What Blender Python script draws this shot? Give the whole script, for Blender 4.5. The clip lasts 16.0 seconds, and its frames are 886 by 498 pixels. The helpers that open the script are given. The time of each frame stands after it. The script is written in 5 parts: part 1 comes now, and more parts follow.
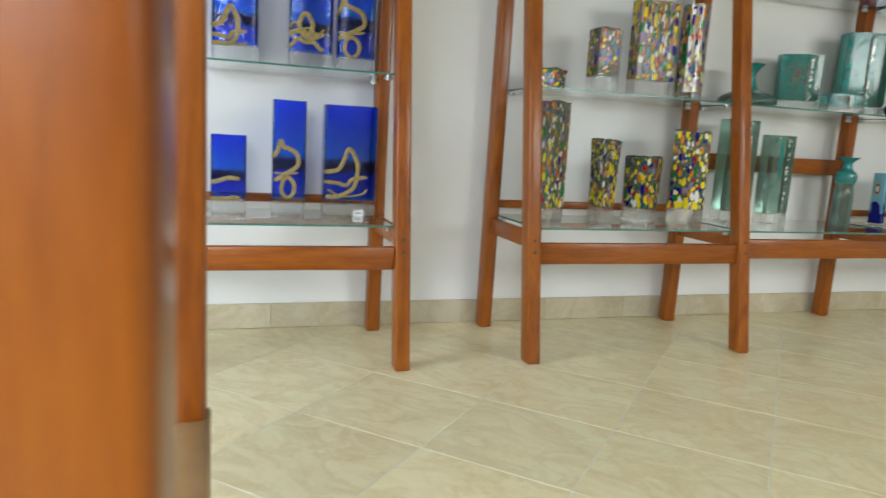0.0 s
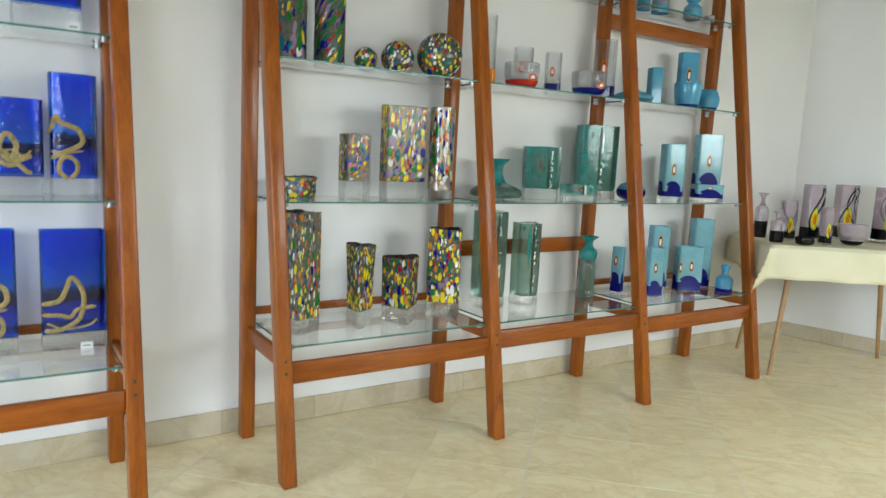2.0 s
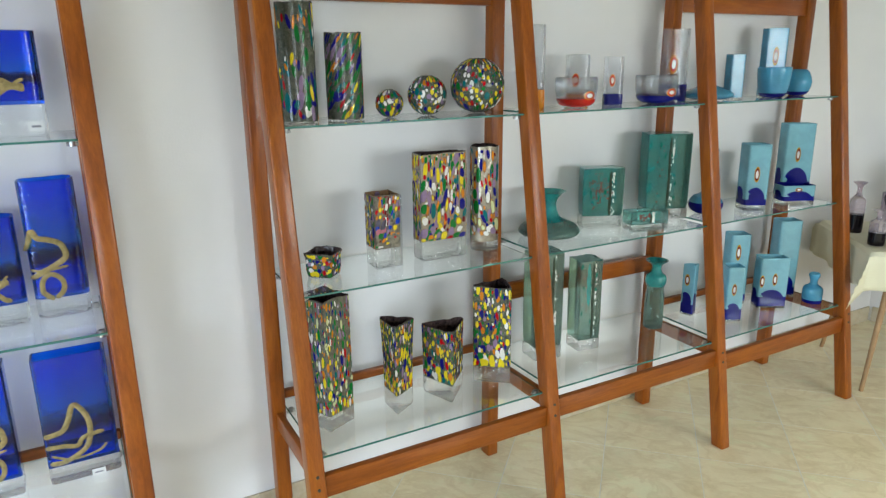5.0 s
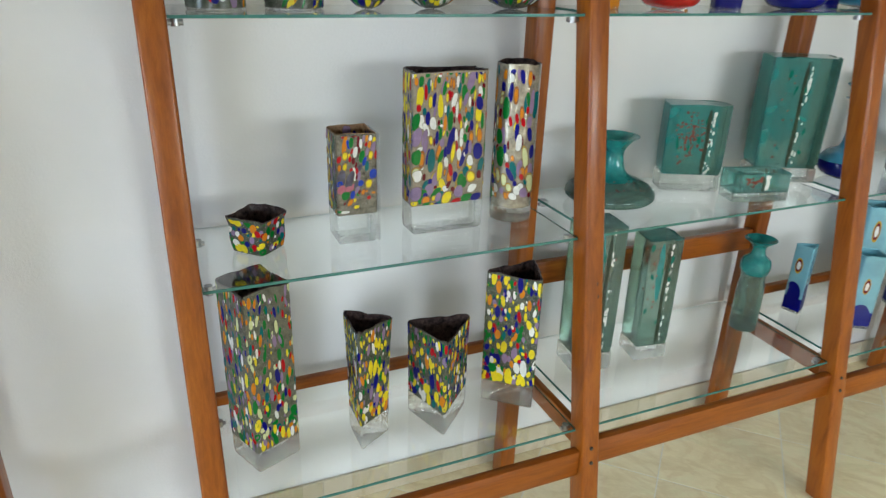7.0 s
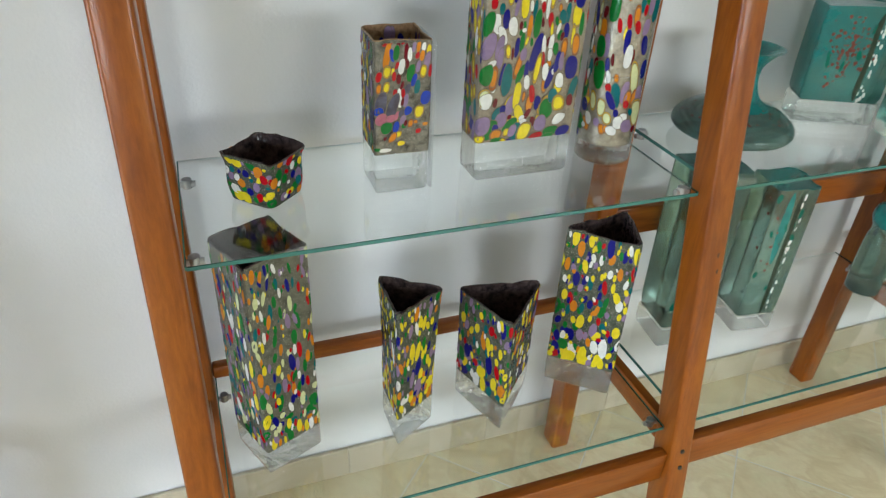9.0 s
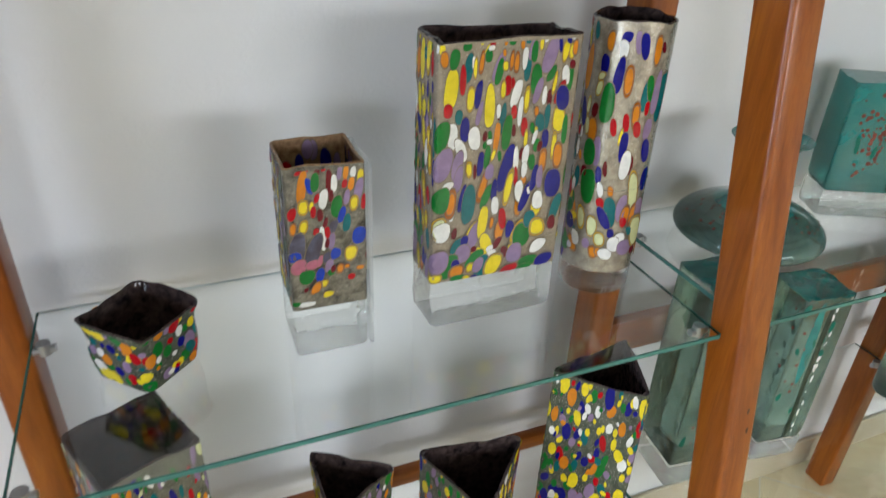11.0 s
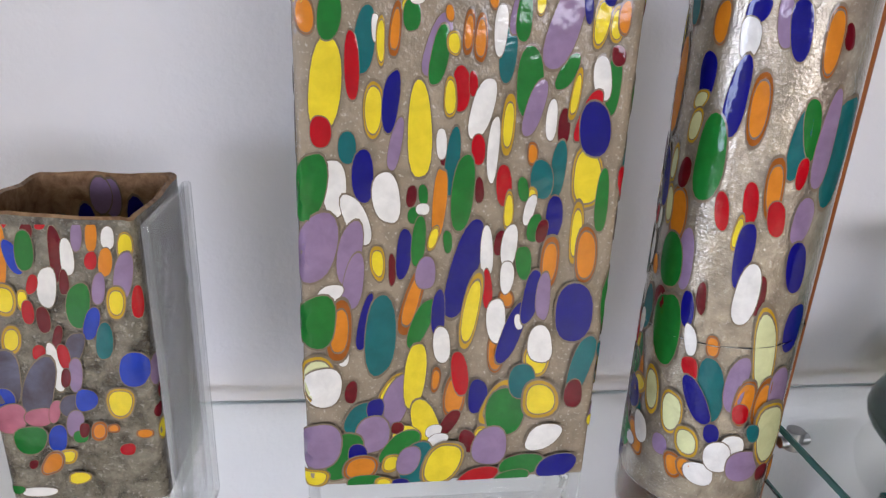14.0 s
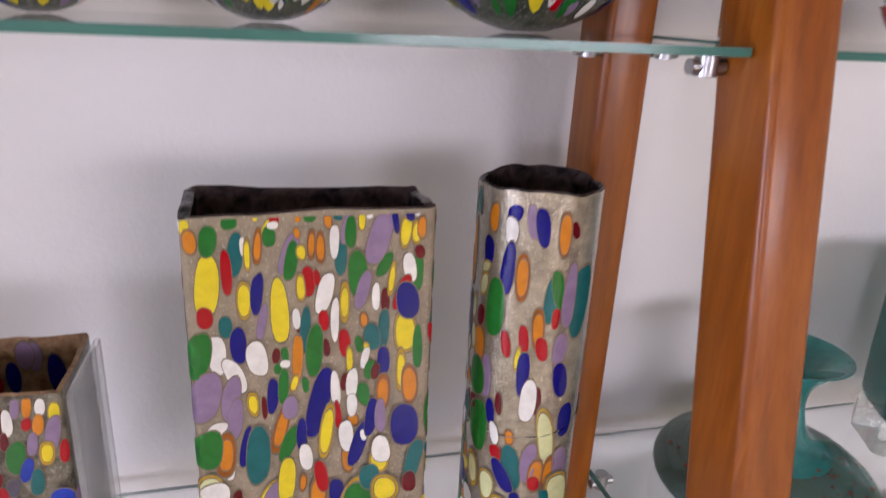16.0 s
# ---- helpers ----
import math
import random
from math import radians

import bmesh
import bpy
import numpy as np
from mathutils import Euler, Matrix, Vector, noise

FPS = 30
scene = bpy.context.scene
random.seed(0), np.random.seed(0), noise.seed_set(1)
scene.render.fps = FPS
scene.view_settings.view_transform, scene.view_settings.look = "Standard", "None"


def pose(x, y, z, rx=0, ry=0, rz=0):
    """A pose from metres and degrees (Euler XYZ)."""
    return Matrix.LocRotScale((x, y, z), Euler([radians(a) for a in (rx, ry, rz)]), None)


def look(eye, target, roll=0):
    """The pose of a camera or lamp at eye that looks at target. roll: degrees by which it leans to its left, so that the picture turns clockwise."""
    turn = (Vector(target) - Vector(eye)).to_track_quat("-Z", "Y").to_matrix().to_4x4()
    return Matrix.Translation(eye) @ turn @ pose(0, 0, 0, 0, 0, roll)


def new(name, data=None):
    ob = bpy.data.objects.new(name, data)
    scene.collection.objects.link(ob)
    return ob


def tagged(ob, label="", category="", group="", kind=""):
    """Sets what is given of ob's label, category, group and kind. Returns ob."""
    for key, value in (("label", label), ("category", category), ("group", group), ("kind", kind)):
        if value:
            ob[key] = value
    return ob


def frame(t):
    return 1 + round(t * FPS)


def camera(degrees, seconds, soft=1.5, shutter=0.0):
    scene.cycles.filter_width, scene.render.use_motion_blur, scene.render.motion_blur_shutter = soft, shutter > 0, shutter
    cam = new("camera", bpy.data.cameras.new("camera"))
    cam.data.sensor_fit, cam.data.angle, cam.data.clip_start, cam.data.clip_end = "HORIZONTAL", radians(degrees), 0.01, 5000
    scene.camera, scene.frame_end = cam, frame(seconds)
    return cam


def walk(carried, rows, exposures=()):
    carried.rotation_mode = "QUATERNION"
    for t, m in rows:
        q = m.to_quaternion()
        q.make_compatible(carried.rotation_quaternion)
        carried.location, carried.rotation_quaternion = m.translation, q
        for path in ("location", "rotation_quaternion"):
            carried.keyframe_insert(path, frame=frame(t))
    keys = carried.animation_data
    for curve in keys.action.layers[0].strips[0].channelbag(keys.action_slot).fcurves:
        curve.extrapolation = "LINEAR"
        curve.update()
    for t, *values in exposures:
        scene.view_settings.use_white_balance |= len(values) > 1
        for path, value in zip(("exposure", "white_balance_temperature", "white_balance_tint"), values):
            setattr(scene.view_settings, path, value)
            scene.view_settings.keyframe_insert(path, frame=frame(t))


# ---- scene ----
cam = camera(66.0, 16.0, 1.3, 0.35)
PATH = [
    (0, (-1.124, -2.283, 0.842), (-0.506, -0.408, 0.519), 3.3),
    (0.5, (-1.038, -2.285, 0.895), (-0.235, -0.476, 0.606), 3.3),
    (1, (-0.963, -2.3, 0.942), (-0.005, -0.561, 0.697), 2.8),
    (1.5, (-0.903, -2.302, 1.027), (0.128, -0.6, 0.825), 2.2),
    (2, (-0.86, -2.304, 1.259), (0.229, -0.647, 0.99), 2.7),
    (2.5, (-0.799, -2.334, 1.516), (0.324, -0.71, 1.195), 0.4),
    (3, (-0.709, -2.362, 1.649), (0.38, -0.73, 1.257), 1.3),
    (3.5, (-0.684, -2.334, 1.752), (0.339, -0.667, 1.332), 2.1),
    (4, (-0.69, -2.212, 1.808), (0.311, -0.536, 1.372), -0.2),
    (6.5, (-0.146, -1.326, 1.759), (0.679, 0.337, 1.016), 1.8),
    (7, (-0.001, -1.172, 1.719), (0.735, 0.514, 0.935), 1.7),
    (7.5, (0.071, -1.069, 1.696), (0.688, 0.633, 0.846), 1.5),
    (8, (0.065, -0.912, 1.645), (0.735, 0.737, 0.733), 2.8),
    (8.2, (0.062, -0.857, 1.65), (0.761, 0.758, 0.699), 2.8),
    (10.3, (0.242, -0.53, 1.629), (0.7, 1.042, 0.48), 1.9),
    (10.5, (0.259, -0.485, 1.626), (0.794, 1.097, 0.525), 2.4),
    (11, (0.27, -0.392, 1.655), (0.959, 1.202, 0.664), 2.5),
    (11.5, (0.303, -0.342, 1.647), (1.118, 1.274, 0.796), 3.2),
    (12, (0.416, -0.27, 1.625), (1.119, 1.402, 0.783), 3.2),
    (12.5, (0.511, -0.198, 1.58), (1.025, 1.562, 0.781), 2.7),
    (13, (0.564, -0.133, 1.54), (0.976, 1.677, 0.794), 1.7),
    (13.5, (0.6, -0.072, 1.49), (0.917, 1.763, 0.761), 3.1),
    (14, (0.614, -0.041, 1.466), (0.848, 1.813, 0.754), 2.4),
    (14.5, (0.609, -0.048, 1.476), (0.877, 1.8, 0.761), 3.3),
    (15, (0.606, -0.073, 1.499), (0.919, 1.771, 0.791), 3.5),
    (15.5, (0.631, -0.116, 1.539), (1.066, 1.712, 0.854), 3.7),
    (16, (0.635, -0.161, 1.623), (1.15, 1.654, 0.96), 2.8),
]
walk(cam, [(t, look(eye, target, roll)) for t, eye, target, roll in PATH],
     [(0, -0.24, 6250, 8), (0.5, -0.25, 6230, 8), (1.5, -0.10, 6130, 7), (3, 0.11, 5920, 7), (4, 0.09, 5850, 9), (7, 0.05, 5850, 8), (8, 0.04, 5860, 8), (11, 0.05, 5930, 14), (12.5, 0.14, 5900, 23), (14.5, 0.14, 5840, 26), (15.2, 0.08, 5900, 28), (15.5, 0.04, 6030, 34), (16, 0.06, 6130, 36)])

# ---- world, sun, windows ----
world = bpy.data.worlds.new("world")
scene.world = world
world.use_nodes = True
wn = world.node_tree.nodes
sky = wn.new("ShaderNodeTexSky")
sky.sky_type, sky.sun_disc = "NISHITA", False
sky.sun_elevation, sky.sun_rotation = radians(40), radians(200)
wn["Background"].inputs["Strength"].default_value = 0.12
world.node_tree.links.new(sky.outputs[0], wn["Background"].inputs["Color"])

# the room: rack wall at y = 0.62, end wall by the table, window walls behind and to the far side
WALL_Y, LEFT_X, BACK_Y, CEIL = 0.62, -4.3, -4.4, 2.95
LEFT_WINDOW = (-2.05, -0.55, 0.06, 2.3)      # y0, y1, z0, z1 in the far side wall
FILL_WINDOWS = ((-2.9, -1.3), (1.4, 3.9))   # x0, x1 in the wall behind: unseen, added for fill light


def area_lamp(name, m, sx, sy, power, colour):
    d = bpy.data.lights.new(name, "AREA")
    d.shape, d.size, d.size_y, d.energy, d.color = "RECTANGLE", sx, sy, power, colour
    d.spread = radians(135)
    ob = new(name, d)
    ob.matrix_world = m
    return ob


# area lamps stand in for the sky; the two behind are added fill
area_lamp("window_light", look((LEFT_X + 0.16, -1.3, 1.18), (0, -1.2, -1.0)), 1.35, 2.1, 84, (0.75, 0.885, 1.0))
area_lamp("window_light", look((-2.1, BACK_Y + 0.14, 1.72), (-2.1, 0, -2.4)), 1.5, 1.1, 62, (0.90, 0.96, 1.0))
area_lamp("window_light", look((2.65, BACK_Y + 0.14, 1.72), (2.4, 0, -2.4)), 2.4, 1.1, 77, (0.95, 0.98, 0.93))

# ---- materials ----


def material(name):
    m = bpy.data.materials.new(name)
    m.use_nodes = True
    return m, m.node_tree.nodes, m.node_tree.links, m.node_tree.nodes["Principled BSDF"]


def coords(n, l, scale=(1, 1, 1), turn=0.0):
    t, mp = n.new("ShaderNodeTexCoord"), n.new("ShaderNodeMapping")
    l.new(t.outputs["Object"], mp.inputs["Vector"])
    mp.inputs["Scale"].default_value = scale
    mp.inputs["Rotation"].default_value = (0, 0, turn)
    return mp.outputs["Vector"]


def noise_tex(n, l, vec, scale, detail=4.0, rough=0.55, distort=0.0):
    t = n.new("ShaderNodeTexNoise")
    t.inputs["Scale"].default_value, t.inputs["Detail"].default_value = scale, detail
    t.inputs["Roughness"].default_value, t.inputs["Distortion"].default_value = rough, distort
    l.new(vec, t.inputs["Vector"])
    return t.outputs["Fac"]


def ramp(n, l, fac, stops):
    r = n.new("ShaderNodeValToRGB")
    e = r.color_ramp.elements
    while len(e) < len(stops):
        e.new(0.5)
    for k, (p, c) in zip(e, stops):
        k.position, k.color = p, (*c, 1)
    l.new(fac, r.inputs["Fac"])
    return r.outputs["Color"]


def bump(n, l, fac, b, strength, distance=0.002):
    k = n.new("ShaderNodeBump")
    k.inputs["Strength"].default_value, k.inputs["Distance"].default_value = strength, distance
    l.new(fac, k.inputs["Height"])
    l.new(k.outputs["Normal"], b.inputs["Normal"])
    return k.outputs["Normal"]


def mix_colour(n, l, fac, a, c, mode="MIX"):
    x = n.new("ShaderNodeMix")
    x.data_type, x.blend_type = "RGBA", mode
    for sock, v in ((x.inputs["Factor"], fac), (x.inputs["A"], a), (x.inputs["B"], c)):
        if isinstance(v, (float, int)):
            sock.default_value = v
        elif isinstance(v, tuple):
            sock.default_value = (*v, 1)
        else:
            l.new(v, sock)
    return x.outputs["Result"]


def wood(name, scale):
    m, n, l, b = material(name)
    v = coords(n, l, scale)
    big = noise_tex(n, l, v, 2.2, 5, 0.6, 1.2)
    fine = noise_tex(n, l, v, 14, 6, 0.7, 0.3)
    c = ramp(n, l, big, [(0.3, (0.215, 0.052, 0.004)), (0.5, (0.30, 0.081, 0.006)), (0.72, (0.365, 0.110, 0.008))])
    d = ramp(n, l, fine, [(0.3, (0.72, 0.66, 0.6)), (0.62, (1, 1, 1))])
    info = n.new("ShaderNodeObjectInfo")
    tone = ramp(n, l, info.outputs["Random"], [(0.0, (0.84, 0.84, 0.84)), (1.0, (1.06, 1.04, 1.0))])
    c = mix_colour(n, l, 0.8, mix_colour(n, l, 0.85, c, d, "MULTIPLY"), tone, "MULTIPLY")
    l.new(c, b.inputs["Base Color"])
    b.inputs["Roughness"].default_value = 0.34
    b.inputs["Specular IOR Level"].default_value = 0.25
    b.inputs["Coat Weight"].default_value, b.inputs["Coat Roughness"].default_value = 0.2, 0.12
    bump(n, l, fine, b, 0.12, 0.001)
    return m


WOOD_UP = wood("varnished_wood_upright", (9, 9, 0.9))
WOOD_RAIL = wood("varnished_wood_rail", (0.9, 9, 9))
WOOD_SIDE = wood("varnished_wood_side", (9, 0.9, 9))


def plaster(name, colour):
    m, n, l, b = material(name)
    v = coords(n, l)
    big, fine = noise_tex(n, l, v, 0.9, 5, 0.6), noise_tex(n, l, v, 130, 4, 0.6)
    lo = tuple(k * 0.92 for k in colour)
    l.new(ramp(n, l, big, [(0.3, lo), (0.7, colour)]), b.inputs["Base Color"])
    b.inputs["Roughness"].default_value = 0.62
    hump = n.new("ShaderNodeMath")
    hump.operation = "ADD"
    l.new(fine, hump.inputs[0])
    l.new(noise_tex(n, l, v, 9, 3), hump.inputs[1])
    bump(n, l, hump.outputs[0], b, 0.22, 0.003)
    return m


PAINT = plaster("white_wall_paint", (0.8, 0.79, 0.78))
# ceiling colour dimmed to grey so less light bounces onto the upper walls
CEILING = plaster("dimmed_ceiling_paint", (0.5, 0.5, 0.48))


def marble(name, tone):
    m, n, l, b = material(name)
    t, mp, info = n.new("ShaderNodeTexCoord"), n.new("ShaderNodeVectorMath"), n.new("ShaderNodeObjectInfo")
    sep = n.new("ShaderNodeCombineXYZ")
    mul = n.new("ShaderNodeMath")
    mul.operation = "MULTIPLY"
    mul.inputs[1].default_value = 37.0
    l.new(info.outputs["Random"], mul.inputs[0])
    for i in range(3):
        l.new(mul.outputs[0], sep.inputs[i])
    mp.operation = "ADD"
    l.new(t.outputs["Object"], mp.inputs[0])
    l.new(sep.outputs[0], mp.inputs[1])
    st = n.new("ShaderNodeMapping")
    st.inputs["Rotation"].default_value, st.inputs["Scale"].default_value = (0, 0, 0.6), (1.0, 1.7, 1.0)
    l.new(mp.outputs[0], st.inputs["Vector"])
    v = st.outputs["Vector"]
    cloud, vein, grain = noise_tex(n, l, v, 5, 6, 0.65, 0.8), noise_tex(n, l, v, 4.2, 7, 0.6, 0.9), noise_tex(n, l, v, 60, 4, 0.6)
    c = ramp(n, l, cloud, [(0.28, tuple(k * p for k, p in zip(tone, (0.88, 0.85, 0.76)))), (0.52, tone), (0.75, tuple(min(k * 1.1, 0.85) for k in tone))])
    w = ramp(n, l, vein, [(0.40, (1, 1, 1)), (0.5, (0.76, 0.67, 0.52)), (0.56, (1, 1, 1))])
    c = mix_colour(n, l, 0.4, c, w, "MULTIPLY")
    c = mix_colour(n, l, 0.25, c, ramp(n, l, grain, [(0.3, (0.8, 0.78, 0.72)), (0.7, (1, 1, 1))]), "MULTIPLY")
    shade = ramp(n, l, info.outputs["Random"], [(0, (0.93, 0.93, 0.92)), (1, (1.03, 1.02, 1.0))])
    l.new(mix_colour(n, l, 1.0, c, shade, "MULTIPLY"), b.inputs["Base Color"])
    b.inputs["Roughness"].default_value = 0.33
    bump(n, l, cloud, b, 0.06, 0.002)
    return m


TILE = marble("beige_marble_tile", (0.86, 0.755, 0.50))
SKIRT = marble("skirting_marble", (0.56, 0.50, 0.38))


def plain(name, colour, rough=0.5, metal=0.0, var=0.12, scale=30.0):
    m, n, l, b = material(name)
    f = noise_tex(n, l, coords(n, l), scale, 4)
    l.new(ramp(n, l, f, [(0.3, tuple(k * (1 - var) for k in colour)), (0.7, colour)]), b.inputs["Base Color"])
    b.inputs["Roughness"].default_value, b.inputs["Metallic"].default_value = rough, metal
    return m


WOOD_TABLE = plain("pale_leg_wood", (0.42, 0.25, 0.11), 0.45, 0, 0.3, 12)
GROUT = plain("tile_grout", (0.80, 0.77, 0.68), 0.8)
CHROME = plain("chrome", (0.42, 0.42, 0.43), 0.32, 1.0, 0.05)
SCREW = plain("dark_screw", (0.03, 0.025, 0.02), 0.5)
PAPER = plain("white_price_tag", (0.82, 0.82, 0.8), 0.6)
INK = plain("grey_print", (0.25, 0.25, 0.27), 0.6)
FRAME_WHITE = plain("white_window_frame", (0.78, 0.78, 0.76), 0.4)


def cloth_material():
    m, n, l, b = material("cream_tablecloth")
    v = coords(n, l)
    f = noise_tex(n, l, v, 3, 4)
    l.new(ramp(n, l, f, [(0.3, (0.66, 0.62, 0.44)), (0.7, (0.74, 0.70, 0.52))]), b.inputs["Base Color"])
    b.inputs["Roughness"].default_value = 0.85
    w = n.new("ShaderNodeTexWave")
    w.inputs["Scale"].default_value = 160
    l.new(v, w.inputs["Vector"])
    bump(n, l, w.outputs["Fac"], b, 0.1, 0.001)
    return m


CLOTH = cloth_material()


def clear_glass(name, tint, share=0.5, rough=0.02, wobble=0.0):
    """Cast glass: part of the light goes straight through, the rest bends in it."""
    m, n, l, b = material(name)
    b.inputs["Base Color"].default_value = (*tint, 1)
    b.inputs["Transmission Weight"].default_value, b.inputs["Roughness"].default_value = 1.0, rough
    b.inputs["IOR"].default_value = 1.48
    if wobble:
        bump(n, l, noise_tex(n, l, coords(n, l), 45, 3, 0.5, 0.6), b, wobble, 0.006)
    tr, mx = n.new("ShaderNodeBsdfTransparent"), n.new("ShaderNodeMixShader")
    tr.inputs["Color"].default_value = (*tint, 1)
    mx.inputs["Fac"].default_value = 1 - share
    l.new(tr.outputs[0], mx.inputs[1])
    l.new(b.outputs[0], mx.inputs[2])
    l.new(mx.outputs[0], n["Material Output"].inputs["Surface"])
    return m


CLEAR = clear_glass("clear_cast_glass", (0.97, 0.985, 0.985), 0.35, 0.01, 0.45)
CLEAR_FLAT = clear_glass("clear_flat_glass", (0.955, 0.965, 0.97), 0.55, 0.01)
CLEAR_THIN = clear_glass("clear_blown_glass", (0.93, 0.94, 0.95), 0.6, 0.03)


def pane_material():
    """Flat float glass, faintly green."""
    m, n, l, b = material("shelf_float_glass")
    b.inputs["Base Color"].default_value = (0.955, 0.985, 0.972, 1)
    b.inputs["Transmission Weight"].default_value, b.inputs["Roughness"].default_value, b.inputs["IOR"].default_value = 1.0, 0.0, 1.5
    return m


PANE = pane_material()


def glassy(name, colour, rough=0.07, transmit=0.0, var=0.15, scale=25.0, wobble=0.15, second=None, sparkle=False, metal=0.0):
    """Coloured art glass with a clear outer coat."""
    m, n, l, b = material(name)
    v = coords(n, l)
    f = noise_tex(n, l, v, scale, 5, 0.6, 0.4)
    lo = second or tuple(k * (1 - var) for k in colour)
    c = ramp(n, l, f, [(0.32, lo), (0.66, colour)])
    if sparkle:
        g = noise_tex(n, l, v, 420, 2, 0.5)
        c = mix_colour(n, l, ramp(n, l, g, [(0.6, (0, 0, 0)), (0.72, (0.5, 0.5, 0.5))]), c, (0.62, 0.58, 0.5))
    l.new(c, b.inputs["Base Color"])
    b.inputs["Roughness"].default_value = rough
    b.inputs["Metallic"].default_value = metal
    b.inputs["Transmission Weight"].default_value = transmit
    if transmit == 0 and metal == 0:
        b.inputs["Specular IOR Level"].default_value = 0.0
    b.inputs["Coat Weight"].default_value, b.inputs["Coat Roughness"].default_value = 0.6 if transmit == 0 else 0.0, 0.03
    if wobble:
        k = bump(n, l, noise_tex(n, l, v, (420 if metal else 150) if sparkle else 38, 3, 0.55), b, wobble, 0.0015 if metal else 0.004)
        l.new(k, b.inputs["Coat Normal"])
    return m


TAUPE = glassy("taupe_frit_glass", (0.31, 0.25, 0.175), 0.2, 0, 0.3, 60, 0.34, None, True)
SILVERFRIT = glassy("silvery_frit_glass", (0.42, 0.36, 0.27), 0.12, 0, 0.45, 70, 0.42, None, True, 0.42)
SMOKEFRIT = glassy("smoky_frit_glass", (0.37, 0.335, 0.25), 0.14, 0.4, 0.7, 60, 0.9, (0.07, 0.06, 0.045), True, 0.12)
OCHRE = glassy("ochre_drop_halo", (0.46, 0.27, 0.012), 0.1, 0, 0.25, 90, 0.3)
BURNT = glassy("burnt_orange_drop_halo", (0.30, 0.085, 0.008), 0.1, 0, 0.25, 90, 0.3)
GREYFRIT = glassy("grey_frit_glass", (0.10, 0.105, 0.075), 0.2, 0, 0.3, 60, 0.2, (0.035, 0.045, 0.03), True)
ASHFRIT = glassy("ash_grey_frit_glass", (0.15, 0.145, 0.105), 0.2, 0, 0.3, 50, 0.25, (0.07, 0.07, 0.05), True)
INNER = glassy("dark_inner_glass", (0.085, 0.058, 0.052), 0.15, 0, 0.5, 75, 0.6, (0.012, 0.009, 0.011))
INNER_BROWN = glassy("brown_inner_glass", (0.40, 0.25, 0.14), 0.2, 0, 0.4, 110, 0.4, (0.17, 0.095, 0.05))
RIM = glassy("chip_edge", (0.20, 0.155, 0.105), 0.12, 0, 0.3, 80, 0.1)
CHIP_COLOURS = (("yellow", (0.74, 0.59, 0.014), 23), ("white", (0.74, 0.72, 0.67), 10), ("navy", (0.006, 0.006, 0.17), 15),
                ("green", (0.010, 0.155, 0.022), 16), ("red", (0.40, 0.003, 0.008), 9), ("orange", (0.60, 0.20, 0.010), 7),
                ("lavender", (0.25, 0.17, 0.28), 12), ("teal", (0.006, 0.12, 0.125), 9))
CHIP = {c: glassy(c + "_glass_chip", k, 0.1, 0, 0.18, 90, 0.3) for c, k, _ in CHIP_COLOURS}
CHIP_NAMES = [c for c, _, w in CHIP_COLOURS for _ in range(w)]
MAROON = glassy("maroon_glass_chip", (0.13, 0.004, 0.010), 0.1, 0, 0.3, 90, 0.3)
BRIGHTBLUE = glassy("bright_blue_glass_chip", (0.012, 0.045, 0.40), 0.1, 0, 0.3, 90, 0.3)
SLATE = glassy("smoky_slate_glass_chip", (0.10, 0.10, 0.15), 0.12, 0, 0.5, 40, 0.3, (0.05, 0.035, 0.045))
ROSE = glassy("rose_glass_chip", (0.42, 0.13, 0.18), 0.1, 0, 0.25, 60, 0.3)
PALE = glassy("pale_green_glass_chip", (0.60, 0.62, 0.32), 0.1, 0, 0.18, 90, 0.12)



def cobalt(name, depth, wobble):
    """Cobalt glass, paler in the middle, with a dark wavy layer low in the body."""
    m, n, l, b = material(name)
    t, sep = n.new("ShaderNodeTexCoord"), n.new("ShaderNodeSeparateXYZ")
    l.new(t.outputs["Generated"], sep.inputs[0])
    wave = noise_tex(n, l, t.outputs["Object"], 16, 4, 0.6, 0.8)
    k = n.new("ShaderNodeMath")
    k.operation, k.inputs[1].default_value = "MULTIPLY_ADD", 0.22
    l.new(wave, k.inputs[0])
    l.new(sep.outputs[2], k.inputs[2])
    c = ramp(n, l, k.outputs[0], [(0.14, (0.04, 0.18, 0.97)), (0.36, (0.015, 0.10, 0.88)), (0.45, (0.004, 0.012, 0.14)), (0.50, (0.01, 0.03, 0.32)), (0.56, (0.07 * depth, 0.38 * depth, depth)), (1.05, (0.025, 0.19 * depth, depth))])
    l.new(c, b.inputs["Base Color"])
    b.inputs["Roughness"].default_value, b.inputs["Transmission Weight"].default_value = 0.03, 0.97
    bump(n, l, noise_tex(n, l, t.outputs["Object"], 22, 3, 0.5), b, wobble, 0.008)
    return m


BLUE = cobalt("cobalt_glass", 1.0, 0.2)
BLUE_RICH = cobalt("rippled_cobalt_glass", 1.0, 0.8)
BLUE_DEEP = glassy("deep_cobalt_glass", (0.004, 0.008, 0.16), 0.06, 0, 0.6, 18, 0.2)
SAND = glassy("golden_sand_strand", (0.37, 0.29, 0.12), 0.25, 0, 0.5, 70, 0.3)
TEAL = clear_glass("sea_green_glass", (0.60, 0.88, 0.87), 0.45, 0.04, 0.25)
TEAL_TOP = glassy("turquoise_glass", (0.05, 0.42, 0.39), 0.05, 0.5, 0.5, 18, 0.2)
